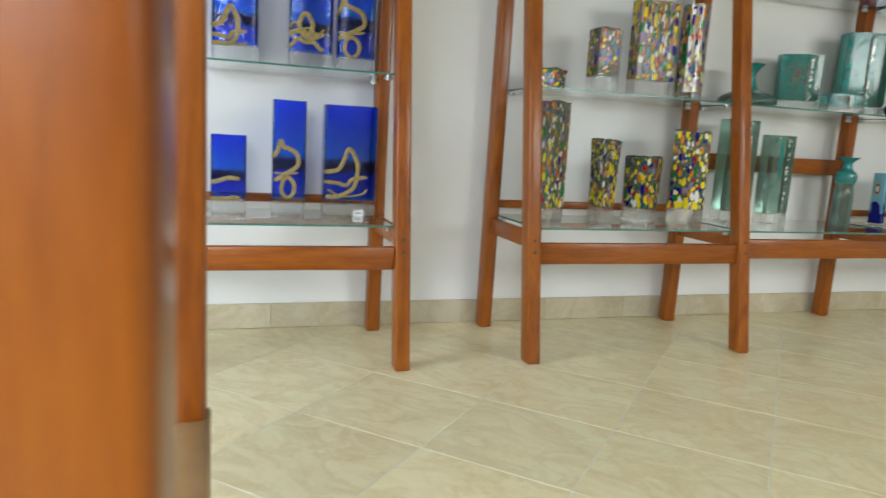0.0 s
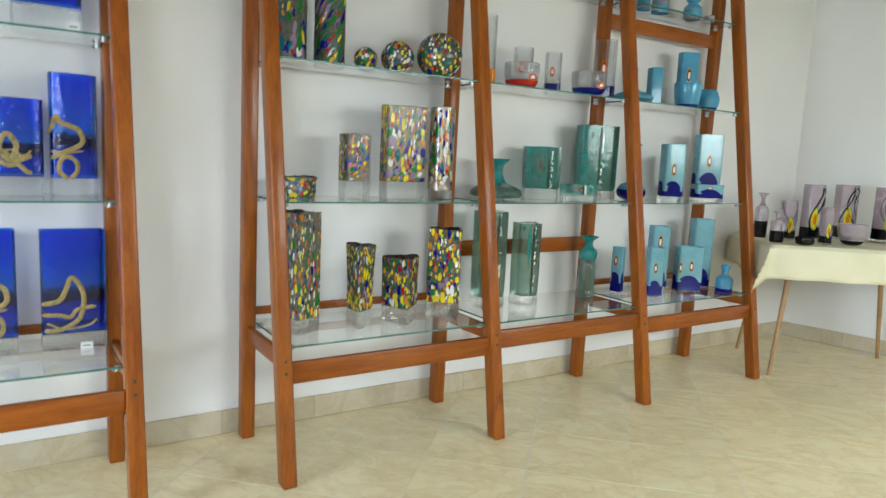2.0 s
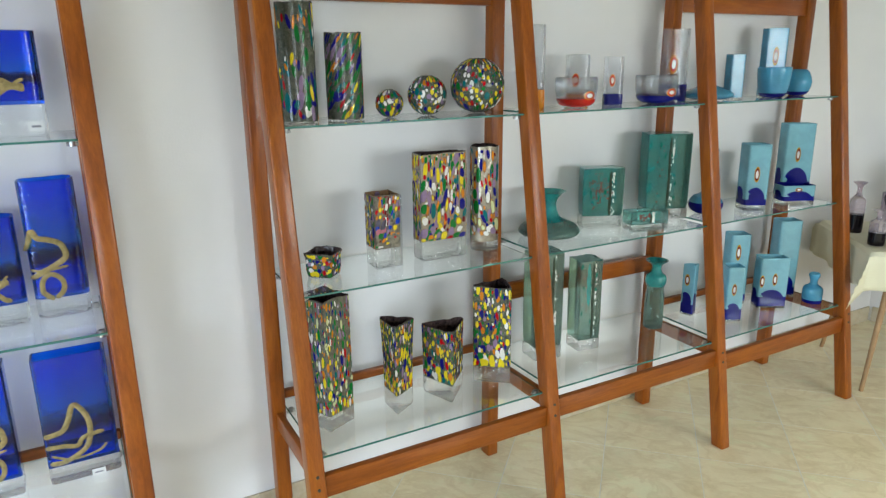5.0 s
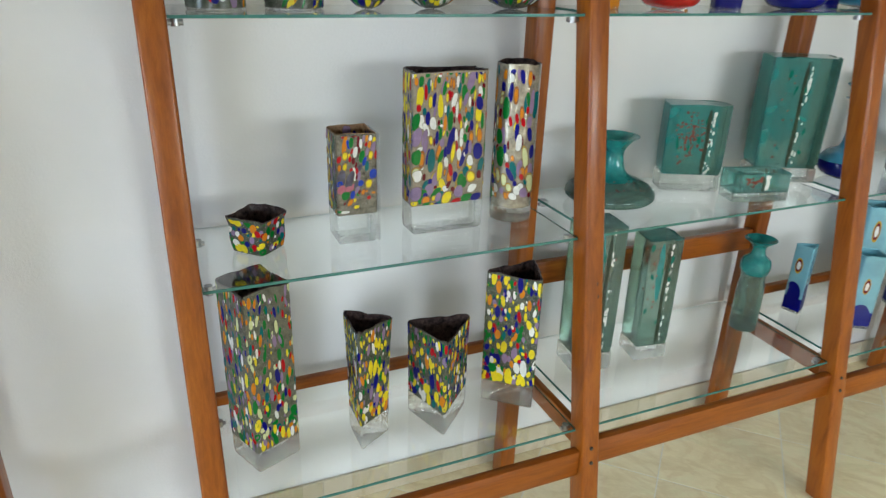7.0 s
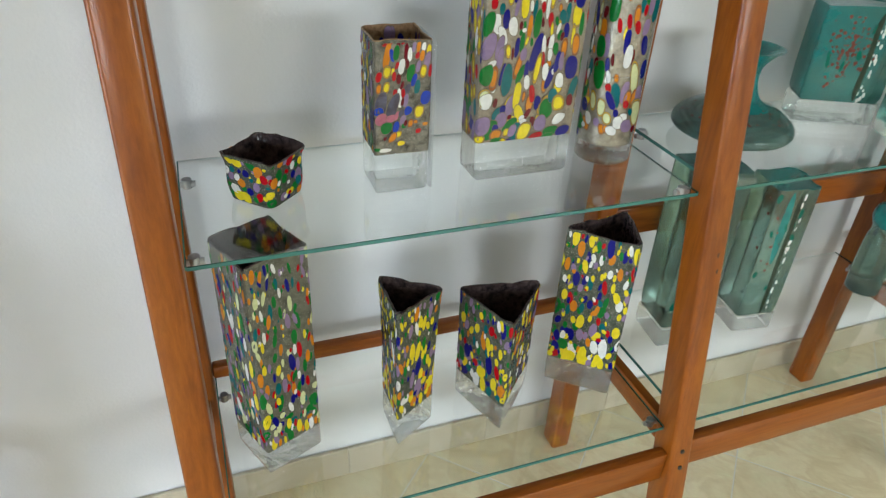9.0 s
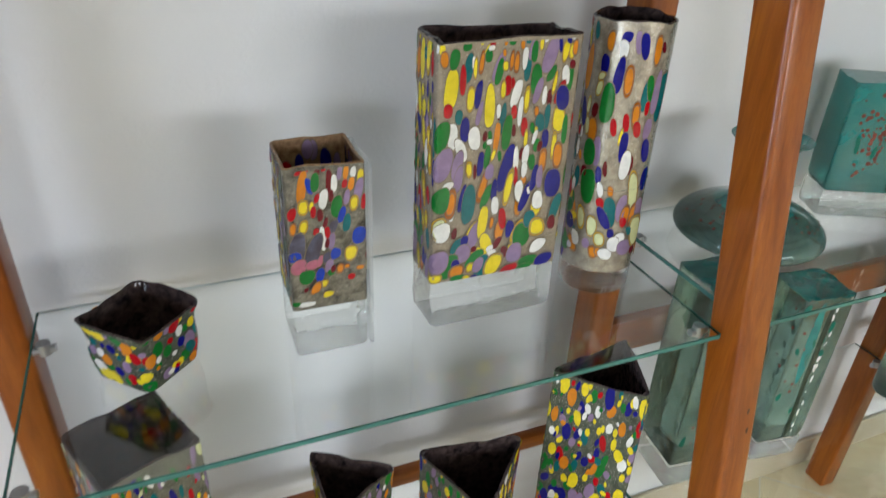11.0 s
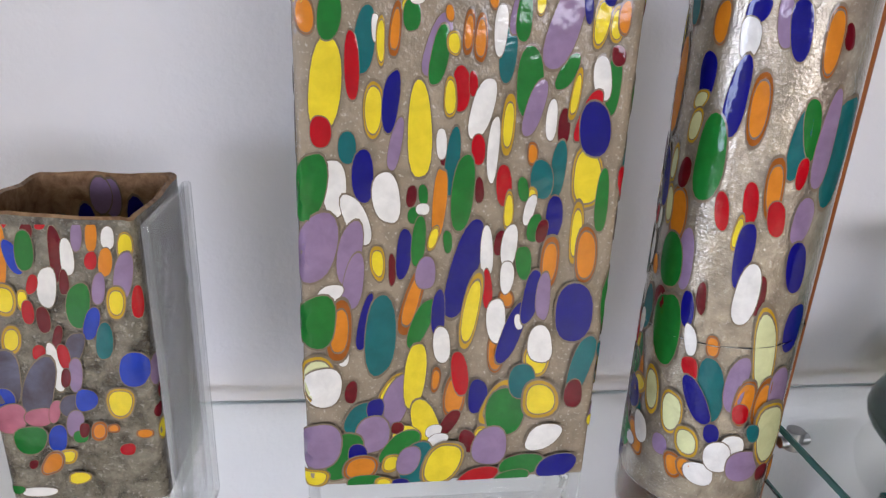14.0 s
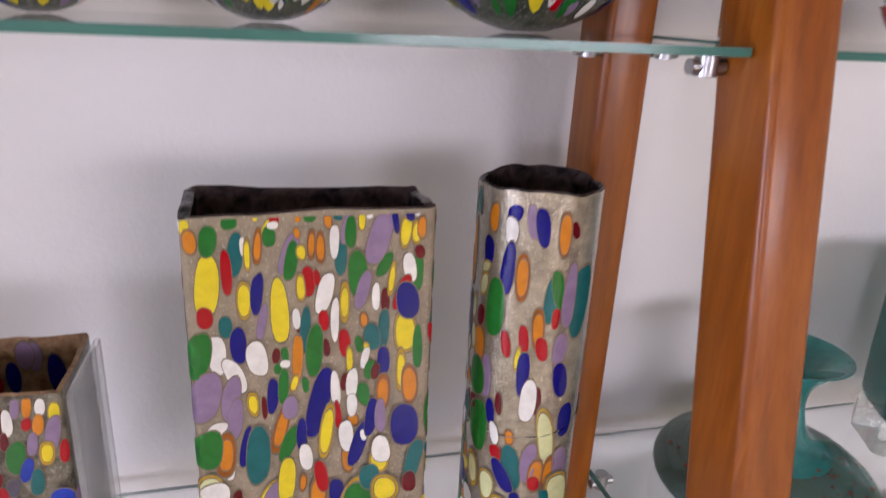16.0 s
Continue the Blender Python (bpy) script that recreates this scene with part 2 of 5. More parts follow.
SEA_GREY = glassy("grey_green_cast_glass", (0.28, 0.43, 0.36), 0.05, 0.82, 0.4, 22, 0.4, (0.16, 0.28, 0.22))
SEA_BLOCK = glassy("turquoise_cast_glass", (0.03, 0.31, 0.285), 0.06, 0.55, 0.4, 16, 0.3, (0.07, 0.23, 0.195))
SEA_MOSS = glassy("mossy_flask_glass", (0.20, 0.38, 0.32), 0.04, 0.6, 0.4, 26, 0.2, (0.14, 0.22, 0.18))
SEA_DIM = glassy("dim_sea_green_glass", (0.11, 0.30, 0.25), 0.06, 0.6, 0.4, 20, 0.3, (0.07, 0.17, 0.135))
BOTTLE_GREEN = glassy("bottle_green_streak", (0.008, 0.13, 0.085), 0.1, 0, 0.3, 40, 0.2)
TEAL_DARK = glassy("dark_green_streak", (0.035, 0.05, 0.03), 0.2, 0, 0.4, 50, 0.3)
RUST = glassy("rust_speck", (0.20, 0.045, 0.03), 0.3, 0, 0.3, 60, 0.2)
SKYBLUE = glassy("pale_blue_glass", (0.32, 0.66, 0.78), 0.07, 0.42, 0.2, 12, 0.12)
MIDBLUE = glassy("sky_blue_glass", (0.11, 0.43, 0.66), 0.06, 0.3, 0.25, 12, 0.12)
NAVY = glassy("navy_glass", (0.004, 0.006, 0.17), 0.06, 0, 0.3, 14, 0.1)
PINK = glassy("mauve_glass", (0.90, 0.79, 0.86), 0.07, 0.75, 0.2, 12, 0.15)
BLACK = glassy("black_glass", (0.008, 0.006, 0.008), 0.06, 0, 0.3, 14, 0.1)
LIME = glassy("lime_glass", (0.42, 0.58, 0.04), 0.08, 0, 0.2, 20, 0.1)
REDGLASS = glassy("red_glass", (0.62, 0.015, 0.01), 0.06, 0.1, 0.25, 20, 0.1)
YELLOW, WHITE, ORANGE, RED = CHIP["yellow"], CHIP["white"], CHIP["orange"], CHIP["red"]


# ---- mesh helpers ----


def part(name, bm, mats, parent=None, label="", smooth=True):
    me = bpy.data.meshes.new(name)
    bm.normal_update()
    bm.to_mesh(me)
    bm.free()
    for m in (mats if isinstance(mats, (list, tuple)) else [mats]):
        me.materials.append(m)
    if smooth:
        me.shade_smooth()
        me.set_sharp_from_angle(angle=radians(38))
    ob = new(name, me)
    ob.parent = parent
    if label:
        tagged(ob, label)
    return ob


def thing(name, m, label, category, group=""):
    ob = new(name)
    ob.empty_display_size = 0.05
    ob.matrix_world = m
    return tagged(ob, label, category, group)


def box(x0, x1, y0, y1, z0, z1, bevel=0.0, seg=2):
    bm = bmesh.new()
    bmesh.ops.create_cube(bm, size=1)
    for v in bm.verts:
        v.co = Vector((x0 + (v.co.x + 0.5) * (x1 - x0), y0 + (v.co.y + 0.5) * (y1 - y0), z0 + (v.co.z + 0.5) * (z1 - z0)))
    if bevel:
        bmesh.ops.bevel(bm, geom=bm.edges[:], offset=bevel, segments=seg, affect="EDGES", profile=0.5)
    return bm


def board(x, w, y0, z0, y1, z1, d, bevel=0.008):
    """An upright board w wide and d deep, its middle from (y0, z0) to (y1, z1), ends cut level."""
    bm = box(-0.5, 0.5, -0.5, 0.5, 0, 1)
    for v in bm.verts:
        t = v.co.z
        v.co = Vector((x + v.co.x * w, y0 + (y1 - y0) * t + v.co.y * d, z0 + (z1 - z0) * t))
    bmesh.ops.bevel(bm, geom=bm.edges[:], offset=bevel, segments=3, affect="EDGES", profile=0.5)
    return bm


def outline(corners, r, arc=4, along=5):
    """Points round a polygon with rounded corners, counter-clockwise."""
    pts, n = [], len(corners)
    cs = [Vector(c) for c in corners]
    for i in range(n):
        a, b, c = cs[i - 1], cs[i], cs[(i + 1) % n]
        u, w = (a - b).normalized(), (c - b).normalized()
        half = math.acos(max(-1, min(1, u.dot(w)))) / 2
        k = min(r / math.tan(half), 0.45 * min((a - b).length, (c - b).length))
        p, q = b + u * k, b + w * k
        for j in range(arc):
            t = j / (arc - 1)
            pts.append(p * (1 - t) ** 2 + b * 2 * t * (1 - t) + q * t * t)
        nxt = cs[(i + 1) % n]
        d = cs[(i + 2) % n]
        u2, w2 = (b - nxt).normalized(), (d - nxt).normalized()
        half2 = math.acos(max(-1, min(1, u2.dot(w2)))) / 2
        end = nxt + u2 * min(r / math.tan(half2), 0.45 * min((b - nxt).length, (d - nxt).length))
        pts += [q.lerp(end, j / (along + 1)) for j in range(1, along + 1)]
    return pts


def rect(w, d):
    return [(-w / 2, -d / 2), (w / 2, -d / 2), (w / 2, d / 2), (-w / 2, d / 2)]


def circle(r, n=36):
    return [Vector((r * math.cos(i * math.tau / n - math.pi / 2), r * math.sin(i * math.tau / n - math.pi / 2))) for i in range(n)]


def spread(flare, t):
    """How far an outline has opened at a share t of the height: a rim factor or a curve."""
    return flare(t) if callable(flare) else 1 + (flare - 1) * t * t


def hollow(pts, z0, z1, wall=0.006, flare=1.0, levels=7, wave=0.0, rng=None, split=None, lip=1):
    """A vessel's wall on an outline: slot 0 outside, 1 inside; split: height under which slot 2 is used."""
    bm = bmesh.new()
    n = len(pts)
    mid = sum((Vector(p) for p in pts), Vector((0, 0))) / n
    mean = sum((p - mid).length for p in pts) / n
    ph = [(rng.uniform(0, 6.28), k) for k in (2, 5, 9, 14)] if rng else []

    def ring(z, scale, top):
        out = []
        for i, p in enumerate(pts):
            a = i / n * math.tau
            lift = sum(math.sin(k * a + f) / k ** 0.7 for f, k in ph) * wave if top else 0
            q = mid + (p - mid) * scale
            out.append(bm.verts.new((q.x, q.y, z + lift)))
        return out

    rings = []
    for j in range(levels + 1):
        t = j / levels
        rings.append(ring(z0 + (z1 - z0) * t, spread(flare, t), j == levels))
    k = 1 - wall / mean
    rings.append(ring(z1 + 0.0015, spread(flare, 1) * (1 + k) / 2, True))
    rings.append(ring(z1, spread(flare, 1) * k, True))
    for j in range(1, 4):
        t = 1 - j / 4
        rings.append(ring(z0 + 0.01 + (z1 - z0 - 0.01) * t, spread(flare, t) * k, False))
    last = ring(z0 + 0.01, spread(flare, 0) * k * 0.97, False)
    rings.append(last)
    for j in range(len(rings) - 1):
        for i in range(n):
            f = bm.faces.new((rings[j][i], rings[j][(i + 1) % n], rings[j + 1][(i + 1) % n], rings[j + 1][i]))
            f.material_index = lip if levels <= j <= levels + 1 else 1 if j > levels else (2 if split is not None and j < levels and z0 + (z1 - z0) * (j + 0.5) / levels < split else 0)
    f = bm.faces.new(last)
    f.material_index = 1
    f = bm.faces.new(rings[0][::-1])
    f.material_index = 2 if split is not None else 0
    return bm


def solid(pts, z0, z1, rng=None, swell=0.0, grow=1.0):
    """A cast block on an outline, with softly uneven sides."""
    bm = bmesh.new()
    n = len(pts)
    mid = sum((Vector(p) for p in pts), Vector((0, 0))) / n
    rings = []
    for t, s in ((0, 0.93), (0.06, 0.985), (0.35, 1.0), (0.7, 1.0), (1.0, 1.0)):
        row = []
        for p in pts:
            w = 1 + (rng.uniform(-swell, swell) if rng else 0)
            q = mid + (p - mid) * s * w * grow
            row.append(bm.verts.new((q.x, q.y, z0 + (z1 - z0) * t)))
        rings.append(row)
    for a, b in zip(rings, rings[1:]):
        for i in range(n):
            bm.faces.new((a[i], a[(i + 1) % n], b[(i + 1) % n], b[i]))
    bm.faces.new(rings[-1])
    bm.faces.new(rings[0][::-1])
    return bm


def lathe(profile, n=32, split=None, squash=1.0):
    """A turned vessel: (radius, height) pairs from the foot up the outside and down the inside; slot 1 under the split height."""
    bm = bmesh.new()
    rings = [[bm.verts.new((r * math.cos(i * math.tau / n), squash * r * math.sin(i * math.tau / n), z)) for i in range(n)] for r, z in profile]
    for j, (a, b) in enumerate(zip(rings, rings[1:])):
        for i in range(n):
            f = bm.faces.new((a[i], a[(i + 1) % n], b[(i + 1) % n], b[i]))
            if split is not None and (profile[j][1] + profile[j + 1][1]) / 2 < split:
                f.material_index = 1
    f = bm.faces.new(rings[0][::-1])
    f.material_index = 1 if split is not None else 0
    bm.faces.new(rings[-1])
    return bm


def smooth_profile(points, steps=5):
    """Catmull-Rom through a few (radius, height) pairs."""
    p = [Vector(q) for q in points]
    p = [p[0]] + p + [p[-1]]
    out = []
    for i in range(1, len(p) - 2):
        a, b, c, d = p[i - 1:i + 3]
        for s in range(steps):
            t = s / steps
            out.append(0.5 * (2 * b + (c - a) * t + (2 * a - 5 * b + 4 * c - d) * t * t + (3 * b - a - 3 * c + d) * t ** 3))
    out.append(p[-1])
    return [(max(q.x, 0.002), q.y) for q in out]


def tube(bm, pts, r, n=6, flat=0.5, normal=Vector((0, -1, 0))):
    rings = []
    for i, p in enumerate(pts):
        d = (pts[min(i + 1, len(pts) - 1)] - pts[max(i - 1, 0)]).normalized()
        side = d.cross(normal).normalized()
        k = r * (1.0 if 0 < i < len(pts) - 1 else 0.35)
        rings.append([bm.verts.new(p + side * k * math.cos(a) + normal * k * flat * math.sin(a)) for a in (j * math.tau / n for j in range(n))])
    for a, b in zip(rings, rings[1:]):
        for i in range(n):
            bm.faces.new((a[i], a[(i + 1) % n], b[(i + 1) % n], b[i]))
    bm.faces.new(rings[0][::-1])
    bm.faces.new(rings[-1])


def side_of(pts, flare=1.0, z0=0.0, z1=1.0):
    """The side of an outline as a surface: metres along it and a height give a place and a normal."""
    n = len(pts)
    mid = sum((Vector(p) for p in pts), Vector((0, 0))) / n
    run = [0.0]
    for i in range(n):
        run.append(run[-1] + (pts[(i + 1) % n] - pts[i]).length)

    def at(u, z):
        z = min(max(z, z0 + 0.001), z1 - 0.003)
        u %= run[-1]
        i = max(j for j in range(n) if run[j] <= u)
        t = (u - run[i]) / max(run[i + 1] - run[i], 1e-9)
        a, b = pts[i], pts[(i + 1) % n]
        k = spread(flare, max(0.0, min(1.0, (z - z0) / (z1 - z0))))
        p = mid + (a.lerp(b, t) - mid) * k
        e = (b - a).normalized()
        return Vector((p.x, p.y, z)), Vector((e.y, -e.x, 0))

    return at, run[-1]


def ball_side(r, cz):
    def at(u, z):
        h = max(-0.98, min(0.98, (z - cz) / r))
        k, a = math.sqrt(1 - h * h), u / r
        nrm = Vector((k * math.cos(a), k * math.sin(a), h))
        return nrm * r + Vector((0, 0, cz)), nrm
    return at, math.tau * r


HALO = {0: 10, 5: 11, 9: 10}   # drops that melted into a darker ring of their own colour


def chip_mesh(at, u, z, a, b, lean, lift, slot, rng, bm, n=14, rim=True, ringed=None):
    """One flattened drop of glass on a surface: half sizes a along, b up."""
    f1, f2, w1, w2 = rng.uniform(0, 6.28), rng.uniform(0, 6.28), rng.uniform(0.0, 0.10), rng.uniform(0.0, 0.06)
    rows = []
    steps, fills = (((0.5, 1.0), (0.9, 0.75), (1.0, 0.0)), (slot, 8)) if rim else (((0.6, 1.0), (1.0, 0.2)), (slot,))
    if ringed is False:
        steps = ((0.5, 1.0), (0.93, 0.8), (1.0, 0.0))
    if rim and slot in HALO and (ringed if ringed is not None else rng.random() < 0.65):
        inner = rng.uniform(0.62, 0.8) if ringed else rng.uniform(0.42, 0.68)
        steps, fills = ((inner, 1.0), (inner + 0.06, 1.0), (0.9, 0.75), (1.0, 0.0)), (8, HALO[slot], 8)
    full = (lambda t: 1.08 * (abs(math.cos(t)) ** 2.4 + abs(math.sin(t)) ** 2.4) ** (-1 / 2.4)) if ringed is not None else (lambda t: 1.0)
    dome = 0.00022 if ringed is None else 0.00009
    for s, h in steps:
        row = []
        for j in range(n):
            t = j * math.tau / n
            k = s * (1 + w1 * math.sin(2 * t + f1) + w2 * math.sin(3 * t + f2)) * full(t)
            du, dz = a * k * math.cos(t), b * k * math.sin(t)
            p, nr = at(u + du + lean * dz, z + dz)
            row.append(bm.verts.new(p + nr * (lift + dome * h)))
        rows.append(row)
    f = bm.faces.new(rows[0])
    f.material_index = slot
    for i, (p, q) in enumerate(zip(rows, rows[1:])):
        for j in range(n):
            f = bm.faces.new((p[j], q[j], q[(j + 1) % n], p[(j + 1) % n]))
            f.material_index = fills[i]


CHIP_SLOTS = [CHIP[c] for c, _, _ in CHIP_COLOURS] + [RIM, PALE, OCHRE, BURNT, MAROON, BRIGHTBLUE, SLATE, ROSE]
SLOT = {c: i for i, (c, _, _) in enumerate(CHIP_COLOURS)}


def scatter(u0, u1, z0, z1, size, rng, tries, fill=0.86, stretch=(1.2, 3.2), pool=0):
    """Places for drops: longer towards the rim, rounder and larger towards the foot."""
    got = []
    for k in range(tries):
        t = rng.random()
        z = z0 + (z1 - z0) * t
        late = 1.0 - 0.45 * k / tries
        a = size * late * rng.choice((0.6, 0.8, 1.0, 1.0, 1.2, 1.5)) * (1.2 - 0.35 * t)
        b = min(a * rng.uniform(stretch[0], stretch[0] + 0.2 + (stretch[1] - stretch[0] - 0.2) * (0.3 + 0.7 * t)), size * 4.4)
        u = rng.uniform(u0 + a * 0.6, u1 - a * 0.6)
        z = min(max(z, z0 + b * 0.8), z1 - b * 0.75)
        if all(((u - p) / (a + c)) ** 2 + ((z - q) / (b + d)) ** 2 > fill ** 2 for p, q, c, d, _ in got):
            got.append((u, z, a, b, rng.choice((-0.16, -0.06, 0.0, 0.0, 0.05, 0.14))))
    for k in range(pool):       # drops that ran together low on the body
        a = size * rng.uniform(1.0, 2.2)
        b, z = a * rng.uniform(0.9, 1.5), z0 + (z1 - z0) * 0.24 * rng.random() ** 1.3
        u, z = rng.uniform(u0 + a * 0.6, u1 - a * 0.6), z + b * 0.8
        if all(((u - p) / (a + c)) ** 2 + ((z - q) / (b + d)) ** 2 > 0.42 ** 2 for p, q, c, d, _ in got):
            got.append((u, z, a, b, rng.uniform(-0.2, 0.2)))
    twins = []
    for u, z, a, b, lean in got:
        if rng.random() < 0.34:
            s = rng.choice((-1, 1))
            twins.append((u + s * a * rng.uniform(0.3, 0.9), z + b * rng.uniform(-0.9, 0.9), a * rng.uniform(0.55, 0.85), b * rng.uniform(0.4, 0.75), rng.uniform(-0.3, 0.3)))
    return got + twins


DROP_KIND = {"y": (0, False), "Y": (0, True), "w": (1, False), "n": (2, False), "g": (3, False), "r": (4, False), "o": (5, False), "O": (5, True),
             "l": (6, False), "t": (7, False), "p": (9, True), "R": (12, False), "b": (13, False), "s": (14, False), "k": (15, False)}


def drops(*rows):
    """Drops on a vessel's front, later ones over earlier: kind, along, up, half width, half height in millimetres, lean in hundredths."""
    return [(*DROP_KIND[k], u / 1000, z / 1000, a / 1000, b / 1000, lean / 100) for k, u, z, a, b, lean in rows]


RECT_DROPS = []
RECT_DROPS += drops(
    ("w", 2, 402, 2.6, 5.3, 3), ("y", 8, 402, 3.2, 6.9, 2), ("O", 11, 390, 5.2, 10.3, 2),
    ("y", 21, 353, 8.9, 25.9, 11), ("g", 24, 390, 6.3, 12.3, 11), ("r", 18, 327, 5.9, 9.0, 1),
    ("g", 40, 404, 5.3, 5.7, -1), ("y", 59, 408, 2.3, 2.9, -2), ("Y", 67, 400, 2.7, 7.2, 49),
    ("r", 73, 405, 3.4, 5.8, -4), ("g", 69, 392, 4.4, 8.9, -3), ("w", 72, 401, 4.0, 3.2, -3),
    ("t", 43, 378, 6.1, 17.4, 9), ("r", 36, 364, 3.8, 19.7, 0), ("w", 49, 385, 2.0, 7.3, -1),
    ("Y", 52, 378, 2.7, 12.7, -2), ("O", 60, 384, 3.4, 15.0, 8), ("l", 84, 376, 7.0, 17.1, 26))
RECT_DROPS += drops(
    ("g", 85, 371, 4.9, 16.5, 16), ("Y", 93, 378, 4.0, 6.8, -5), ("O", 90, 394, 2.4, 4.9, -5),
    ("o", 91, 406, 2.1, 3.2, -5), ("O", 101, 384, 3.2, 12.8, 4), ("O", 108, 381, 3.9, 13.6, 4),
    ("g", 100, 407, 4.8, 4.5, -6), ("O", 114, 404, 3.1, 7.8, -7), ("t", 122, 407, 3.5, 3.9, -8),
    ("t", 124, 373, 5.1, 15.6, 2), ("w", 119, 386, 3.6, 14.2, 3), ("l", 129, 397, 4.3, 13.4, 13),
    ("g", 132, 393, 4.6, 12.8, 2), ("Y", 141, 403, 2.9, 9.3, 1), ("w", 147, 407, 2.5, 3.3, -10),
    ("g", 160, 364, 5.2, 10.1, 31), ("l", 156, 390, 9.5, 24.1, 26), ("n", 168, 402, 2.5, 11.7, -12))
RECT_DROPS += drops(
    ("Y", 177, 392, 5.2, 14.4, 9), ("n", 180, 405, 3.7, 4.0, -13), ("w", 185, 409, 2.9, 4.0, -14),
    ("Y", 186, 391, 4.5, 10.4, 8), ("O", 190, 395, 3.7, 10.3, -3), ("g", 188, 357, 4.6, 16.4, -3),
    ("w", 181, 361, 5.3, 12.6, -13), ("R", 189, 374, 4.2, 5.7, -14), ("Y", 48, 340, 6.0, 16.1, 9),
    ("l", 61, 320, 3.6, 15.6, 17), ("n", 58, 345, 4.6, 17.8, 8), ("y", 75, 328, 6.9, 28.3, -3),
    ("r", 98, 353, 5.4, 12.4, -5), ("r", 105, 356, 2.5, 7.1, -6), ("Y", 92, 348, 4.0, 11.4, -5),
    ("w", 111, 342, 6.2, 18.3, 19), ("w", 119, 318, 3.4, 19.8, 3), ("r", 110, 318, 4.1, 9.1, -6))
RECT_DROPS += drops(
    ("Y", 127, 333, 4.1, 19.3, 2), ("g", 138, 357, 8.1, 19.7, 1), ("l", 142, 343, 5.6, 15.5, 21),
    ("R", 161, 332, 3.5, 11.3, -1), ("w", 153, 336, 3.4, 11.9, 0), ("Y", 166, 351, 3.0, 15.4, 9),
    ("Y", 179, 301, 10.4, 19.9, -7), ("r", 175, 339, 5.4, 15.8, 29), ("n", 180, 331, 9.7, 15.9, -2),
    ("t", 33, 318, 5.3, 9.2, 0), ("n", 42, 301, 6.2, 16.3, -1), ("w", 25, 294, 7.2, 17.2, -4),
    ("w", 38, 274, 7.4, 15.1, -28), ("w", 56, 288, 7.8, 16.4, -11), ("R", 90, 312, 2.2, 4.5, -5),
    ("t", 95, 310, 4.5, 19.8, 5), ("w", 88, 321, 2.9, 9.7, -5), ("t", 0, 290, 3.5, 26.7, 3))
RECT_DROPS += drops(
    ("g", 11, 294, 8.9, 21.6, 11), ("o", 88, 284, 3.8, 24.6, 5), ("g", 102, 291, 6.5, 24.4, 4),
    ("R", 112, 293, 2.7, 7.9, -6), ("r", 127, 296, 4.6, 13.4, -8), ("R", 71, 289, 3.0, 7.0, 7),
    ("g", 73, 277, 3.8, 5.6, -3), ("g", 78, 290, 3.0, 5.9, -4), ("w", 78, 281, 4.0, 3.6, -4),
    ("O", 143, 316, 3.1, 7.7, -9), ("t", 160, 306, 4.7, 17.7, 0), ("t", 150, 300, 6.6, 12.6, 0),
    ("Y", 145, 290, 3.1, 5.6, -9), ("g", 139, 294, 3.5, 7.2, -9), ("w", 144, 281, 3.6, 8.9, 20),
    ("n", 160, 276, 5.2, 14.0, 0), ("g", 148, 269, 4.4, 9.1, 10), ("R", 153, 267, 3.6, 7.5, 10))
RECT_DROPS += drops(
    ("Y", 131, 280, 3.1, 13.0, -3), ("g", 190, 286, 4.1, 20.5, -3), ("Y", 176, 265, 4.5, 21.0, -2),
    ("n", 0, 244, 2.9, 18.4, 3), ("l", 14, 256, 12.1, 22.2, 11), ("l", 34, 252, 7.5, 20.5, 9),
    ("Y", 51, 246, 4.6, 12.5, -1), ("R", 60, 241, 2.3, 10.5, -2), ("n", 67, 252, 4.6, 16.6, 7),
    ("g", 76, 260, 4.2, 16.4, 6), ("Y", 85, 262, 3.1, 8.2, 15), ("g", 94, 260, 2.7, 7.4, -5),
    ("n", 105, 241, 8.7, 34.1, 22), ("w", 119, 253, 4.0, 16.8, -7), ("r", 121, 227, 3.2, 13.2, -7),
    ("R", 127, 259, 3.6, 8.4, 2), ("O", 134, 220, 5.3, 6.7, -8), ("w", 133, 257, 4.8, 14.7, 2))
RECT_DROPS += drops(
    ("w", 133, 236, 4.5, 10.9, -8), ("g", 143, 246, 4.9, 11.6, -9), ("O", 160, 246, 6.2, 18.1, 0),
    ("O", 184, 250, 7.5, 19.4, -2), ("l", 36, 233, 6.1, 19.0, 9), ("w", 21, 225, 7.6, 6.7, 46),
    ("w", 29, 179, 3.9, 5.5, 0), ("O", 27, 199, 7.8, 22.2, 9), ("g", 13, 206, 11.5, 18.8, 10),
    ("n", 43, 205, 3.9, 19.8, 17), ("t", 53, 195, 9.5, 29.3, -1), ("O", 73, 220, 5.9, 26.0, 24),
    ("g", 79, 204, 6.0, 17.8, 33), ("l", 81, 239, 6.3, 10.6, -4), ("n", 90, 210, 4.4, 16.9, 0),
    ("w", 93, 188, 5.7, 12.9, -4), ("Y", 111, 212, 6.1, 27.6, 12), ("O", 130, 182, 6.3, 16.5, 2))
